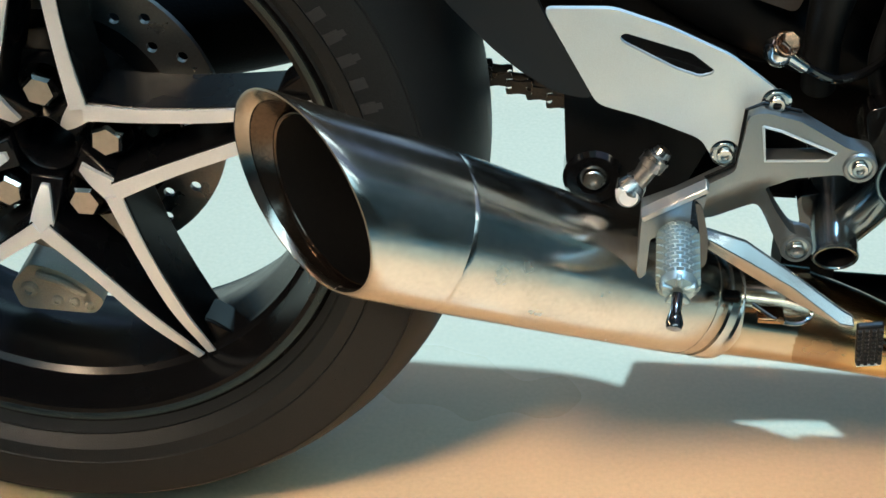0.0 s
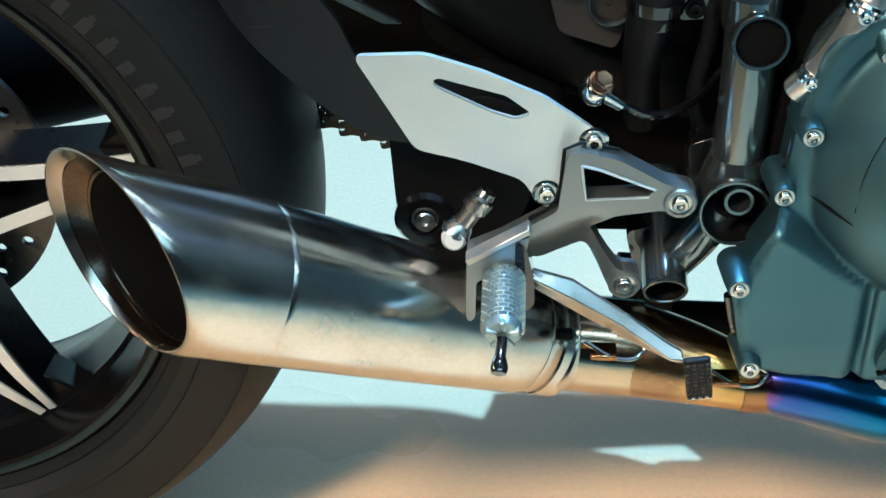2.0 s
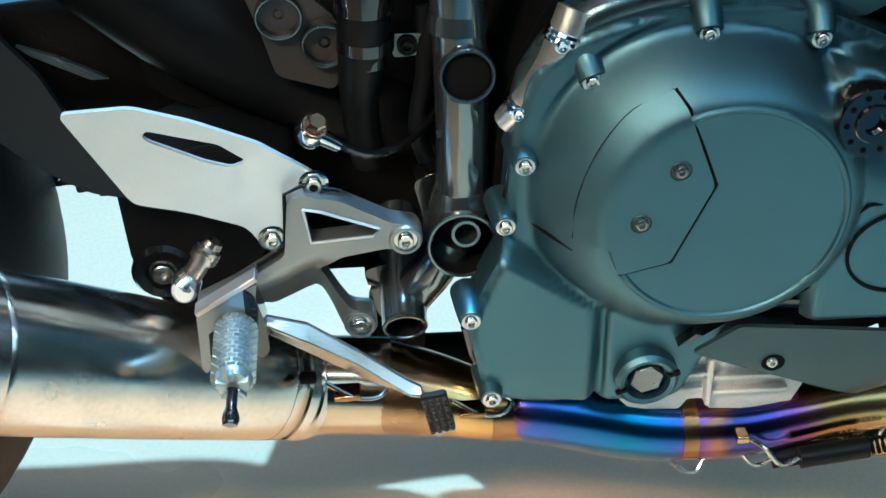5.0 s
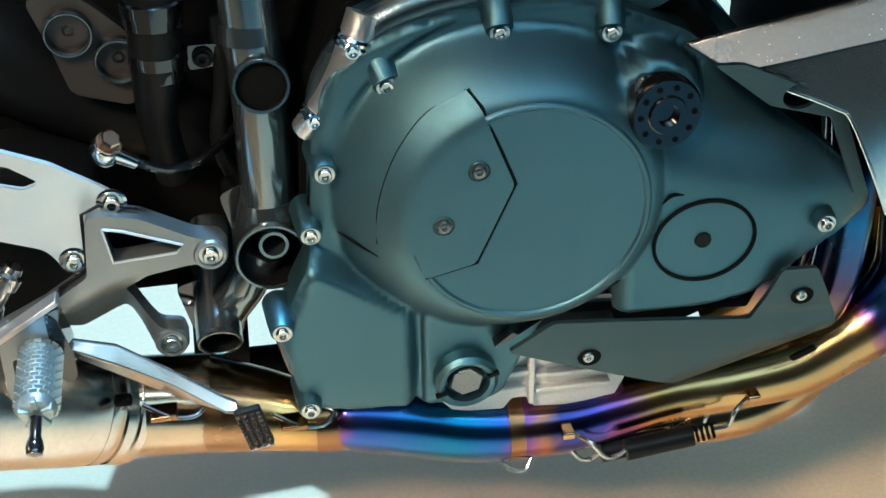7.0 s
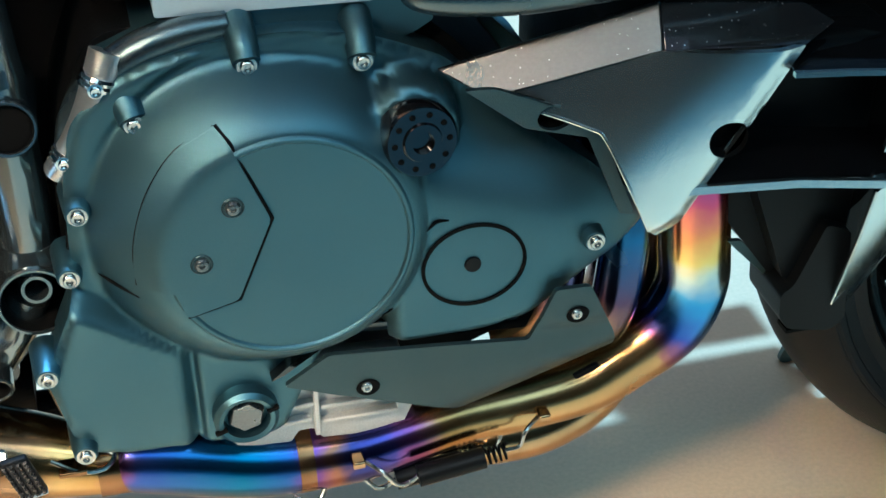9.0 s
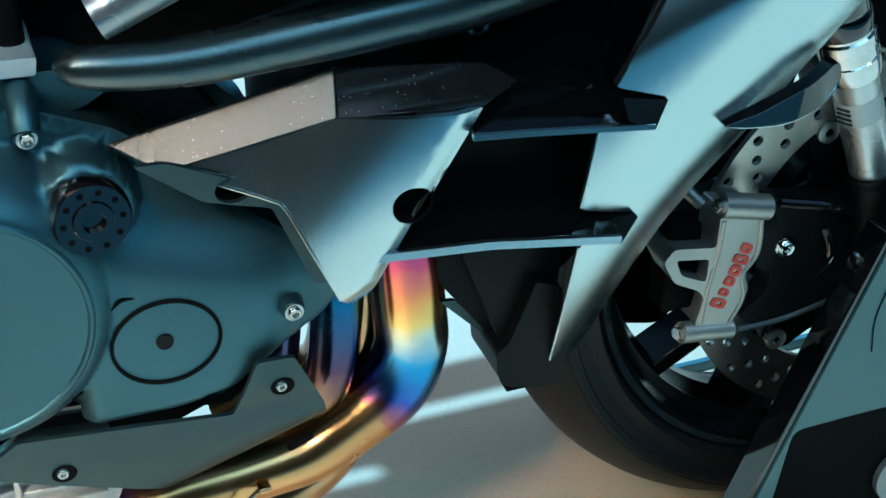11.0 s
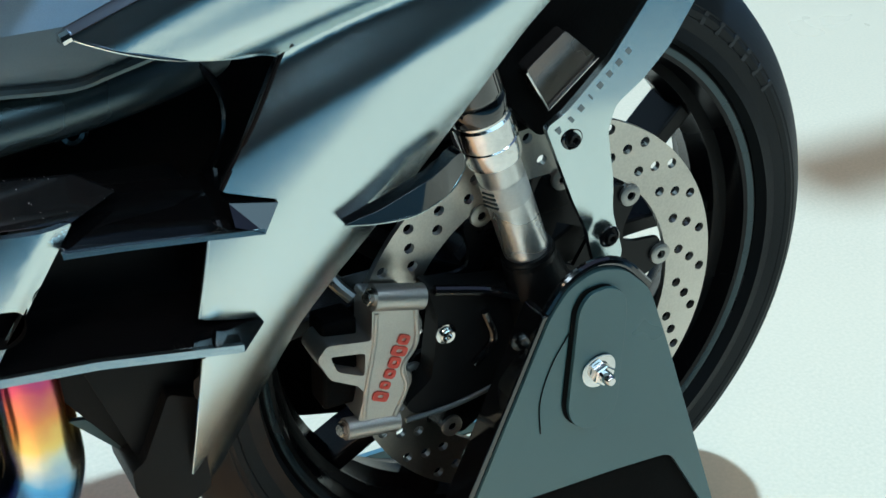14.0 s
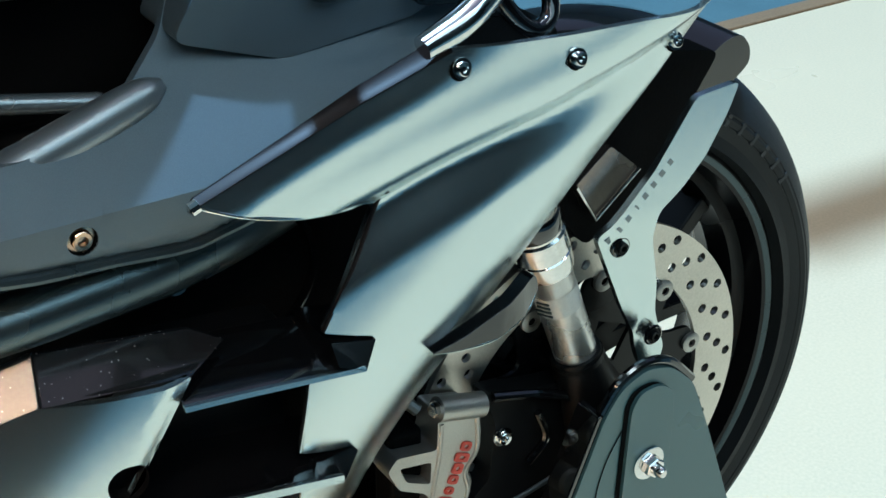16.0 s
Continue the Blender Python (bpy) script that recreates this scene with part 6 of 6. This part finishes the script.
for i, wide in enumerate((0.0062, 0.0030, 0.0044, 0.0016, 0.0044, 0.0042, 0.0048, 0.0040)):
    p = Vector((1.4335, 0, 0.4790)).lerp(Vector((1.4870, 0, 0.5290)), i / 7)
    p.y = stay_y(p.x, p.z)
    part("engraved_bar", block(-wide / 2, wide / 2, -0.0002, 0.0006, -0.0026, 0.0026, Matrix.Translation(p) @ Matrix.Rotation(radians(-43), 4, "Y")), M_ALU_DARK, stay)
for x, z in ((1.444, 0.4703), (1.4832, 0.3798)):
    part("screw_cup", lathe([(0.0060, 0.001), (0.0074, 0.0016), (0.0086, 0.001), (0.0090, 0)], to((x, -0.1205, z), (0, -1, 0)), 24), M_BLACK_GLOSS, stay)
    bolt(stay, (x, -0.1205, z), r=0.0050, m=M_BLACK)
part("fender_plate", sheet(rounded([(1.4166, 0.5184), (1.4357, 0.4865), (1.4750, 0.5190), (1.4480, 0.5430)], 0.003), -0.098, 0.02), M_PLATE, fork, "brown metallic fender plate", bevel=0.0015)
part("plate_edge", sweep([(1.4160, -0.100, 0.5184), (1.4355, -0.100, 0.4862), (1.4750, -0.100, 0.5190)], 0.0013, 8, 1), M_CHROME, fork)
part("fender_inner", sheet(rounded([(1.38, 0.56), (1.41, 0.49), (1.440, 0.455), (1.475, 0.478), (1.53, 0.545), (1.56, 0.59), (1.42, 0.62)], 0.01), -0.085, 0.03), M_DARK, fork, bevel=0.004)
bm = bmesh.new()
rings = []
for i in range(19):
    a = radians(60 + 75 * i / 18)
    ring = []
    for k in range(9):
        u = -1 + k / 4
        w = (0.075 if i > 3 else 0.045 + 0.01 * i)
        r = 0.316 - 0.045 * abs(u) ** 2.5 + (0.004 if i == 0 else 0)
        ring.append(bm.verts.new((FX + r * math.cos(a), w * u, FZ + r * math.sin(a))))
    rings.append(ring)
for a, b in zip(rings, rings[1:]):
    for k in range(8):
        bm.faces.new((a[k], a[k + 1], b[k + 1], b[k]))
fender = part("front_fender", bm, M_BROWN_GLOSS, bike, "gloss brown-black front fender")
fender.modifiers.new("wall", "SOLIDIFY").thickness = 0.004
part("fender_tip", sheet(rounded([(1.540, 0.556), (1.556, 0.577), (1.578, 0.590), (1.594, 0.593), (1.605, 0.580), (1.606, 0.566), (1.590, 0.553), (1.566, 0.545)], 0.010), -0.072, 0.05), M_BROWN_GLOSS, fender, "gloss black fender end", bevel=0.008)
part("fork_leg", sweep([(1.33, 0.10, 0.628), (1.424, 0.10, 0.372), (1.4537, 0.10, 0.293)], 0.022, 20), M_BLACK, bike, "black far fork leg")
part("far_caliper", sheet(rounded([(1.285, 0.250), (1.385, 0.232), (1.378, 0.165), (1.350, 0.138), (1.300, 0.150), (1.280, 0.19)], 0.010), 0.070, 0.035), M_DARK, bike, bevel=0.004)

cal = [(1.296, 0.372), (1.333, 0.362), (1.334, 0.346), (1.332, 0.326), (1.322, 0.310), (1.326, 0.292), (1.318, 0.272), (1.314, 0.264), (1.283, 0.272), (1.289, 0.296), (1.284, 0.304), (1.262, 0.316), (1.252, 0.336), (1.260, 0.346), (1.295, 0.340)]
caliper = part("caliper", sheet(rounded(cal, 0.004), lambda x, z: -0.108 + 0.10 * max(0, x - 1.325), 0.030, [rounded([(1.262, 0.336), (1.290, 0.331), (1.289, 0.311), (1.268, 0.321)], 0.003, 2)], step=0.01), M_CALIPER, fork, "bare cast four-piston brake caliper", bevel=0.0035)
caliper.location = (-0.005, 0, -0.003)
part("piston_cover", lathe([(0, 0.004), (0.010, 0.003), (0.0125, 0.0), (0.0125, -0.02)], to((1.330, -0.098, 0.336), (0.2, -1, 0.1)), 24), M_CALIPER, caliper)
part("piston_cover", lathe([(0, 0.004), (0.010, 0.003), (0.0125, 0.0), (0.0125, -0.02)], to((1.322, -0.098, 0.290), (0.2, -1, 0.1)), 24), M_CALIPER, caliper)
part("lug", sweep([(1.297, -0.104, 0.374), (1.337, -0.104, 0.364)], 0.0100, 20), M_CALIPER, caliper)
part("lug", sweep([(1.274, -0.104, 0.266), (1.317, -0.104, 0.260)], 0.0085, 20), M_CALIPER, caliper)
bolt(caliper, (1.297, -0.104, 0.374), (-1, -0.2, 0.17), 0.0055, M_STEEL, "hex")
bolt(caliper, (1.274, -0.104, 0.266), (-1, -0.2, 0.17), 0.0055, M_STEEL, "hex")
for line in (((1.331, -0.107, 0.358), (1.331, -0.107, 0.328), (1.320, -0.107, 0.310), (1.323, -0.107, 0.290), (1.313, -0.107, 0.268)), ((1.299, -0.107, 0.362), (1.297, -0.107, 0.335), (1.291, -0.107, 0.302), (1.288, -0.107, 0.274))):
    part("edge_rib", sweep(line, 0.0024, 10, 5), M_CALIPER, caliper)
part("brake_pad", block(1.262, 1.29, -0.095, -0.070, 0.280, 0.355), M_DARK, caliper, bevel=0.003)
part("pipe_union", sweep([(1.286, -0.095, 0.372), (1.275, -0.085, 0.385), (1.272, -0.07, 0.40)], 0.005, 10), M_STEEL_DARK, caliper)
ca, cb = Vector((1.2995, -0.1088, 0.2850)), Vector((1.3225, -0.1088, 0.3385))
for i, (w, h) in enumerate(((0.0135, 0.0078), (0.0090, 0.0064), (0.0094, 0.0078), (0.0098, 0.0092), (0.0135, 0.0078), (0.0098, 0.0080))):
    p = ca.lerp(cb, (i + 0.5) / 6)
    m = Matrix.Translation(p) @ Matrix.Rotation(math.atan2(cb.x - ca.x, cb.z - ca.z), 4, "Y")
    bm = sheet(rounded([(-w / 2, -h / 2), (-w / 2, h / 2), (w / 2, h / 2), (w / 2, -h / 2)], 0.0025, 2), -0.0004, 0.003, [rounded([(-w / 5, -h / 5), (-w / 5, h / 5), (w / 5, h / 5), (w / 5, -h / 5)], 0.001, 1)])
    bmesh.ops.transform(bm, matrix=m, verts=bm.verts)
    part("red_mark", bm, M_RED, caliper)

# ---- front stand ----
SX, SY = 1.46, -0.155
stand = empty("front_stand", None, "blue-grey steel wheel stand bolted to the front axle", "motorcycle stand", at=(SX, SY, 0))


def on_stand(ob):
    ob.matrix_parent_inverse = Matrix.Translation((-SX, -SY, 0))
    return ob


st_out = [(1.275, 0.0), (1.341, 0.168), (1.412, 0.349), (1.427, 0.369), (1.451, 0.378), (1.475, 0.372), (1.499, 0.349), (1.520, 0.297), (1.601, 0.077), (1.629, 0.0)]
gate = [(1.348, 0.183), (1.40, 0.1840), (1.482, 0.1835), (1.536, 0.181), (1.579, 0.110), (1.602, 0.012), (1.32, 0.012), (1.335, 0.10)]
plate = on_stand(part("side_plate", sheet(rounded(st_out, 0.010, 5), -0.155, 0.006, [rounded(gate, 0.010, 4)]), M_STAND, stand, "blue-grey powder coated side plate", bevel=0.0012))
part("edge_flange", sheet([(1.275, 0.0), (1.341, 0.168), (1.412, 0.349), (1.406, 0.349), (1.334, 0.168), (1.268, 0.0)], -0.153, 0.026), M_BLACK_GLOSS, plate, "dark folded edge", bevel=0.001)
part("top_flange", sweep([(1.410, -0.150, 0.350), (1.426, -0.150, 0.371), (1.451, -0.150, 0.381), (1.476, -0.150, 0.374), (1.500, -0.150, 0.350)], 0.004, 10, 4), M_BLACK_GLOSS, plate)
slotp = [(1.433, 0.350), (1.441, 0.362), (1.460, 0.364), (1.474, 0.354), (1.476, 0.335), (1.474, 0.252), (1.462, 0.240), (1.447, 0.238), (1.434, 0.248), (1.429, 0.262)]
part("slot_gap", sheet(rounded([(x - 0.0035, z + 0.002) for x, z in slotp], 0.008, 4), -0.1565, 0.002), M_DARK, plate)
part("adjuster_plate", sheet(rounded(slotp, 0.008, 4), -0.1600, 0.005), M_STAND, plate, "raised adjuster plate", bevel=0.0012)
nut = part("axle_nut", lathe([(0.0145, 0.0), (0.0148, 0.0014), (0.0135, 0.002), (0.0085, 0.002)], to((1.4535, -0.160, 0.2925), (0, -1, 0)), 28), M_CHROME, plate, "zinc washer, nut and stud")
part("nut", lathe([(0.0055, 0.0105), (0.0080, 0.0105), (0.0090, 0.0095), (0.0090, 0.002)], to((1.4535, -0.160, 0.2925), (0, -1, 0), 0.4), 6), M_CHROME, nut)
part("stud", lathe([(0, 0.019), (0.0032, 0.019), (0.0045, 0.0175), (0.0050, 0.013), (0.0050, 0.008)], to((1.4535, -0.160, 0.2925), (0, -1, 0)), 16), M_CHROME, nut)
part("scratch", sweep([(1.428, -0.1556, 0.330), (1.414, -0.1556, 0.305), (1.406, -0.1556, 0.275), (1.408, -0.1556, 0.245)], 0.0005, 6, 5), M_DARK, plate)
# near-black sheet paints the dark reflection low in the side plate
on_stand(part("gate_dark", sheet([(1.29, 0.004), (1.36, 0.20), (1.55, 0.20), (1.615, 0.004)], -0.147, 0.004), M_DARK, stand))
on_stand(part("cross_tube", sweep([(1.468, -0.153, 0.100), (1.468, -0.03, 0.100)], 0.028, 28), M_STAND_PALE, stand, "worn grey stub tube"))
on_stand(part("base_tube", sweep([(1.25, -0.13, 0.022), (1.66, -0.13, 0.022)], 0.022, 20), M_BLACK, stand))
far = on_stand(part("far_side_plate", sheet(rounded(st_out, 0.010, 5), 0.150, 0.006, [rounded(gate, 0.010, 4)]), M_STAND, stand, bevel=0.001))
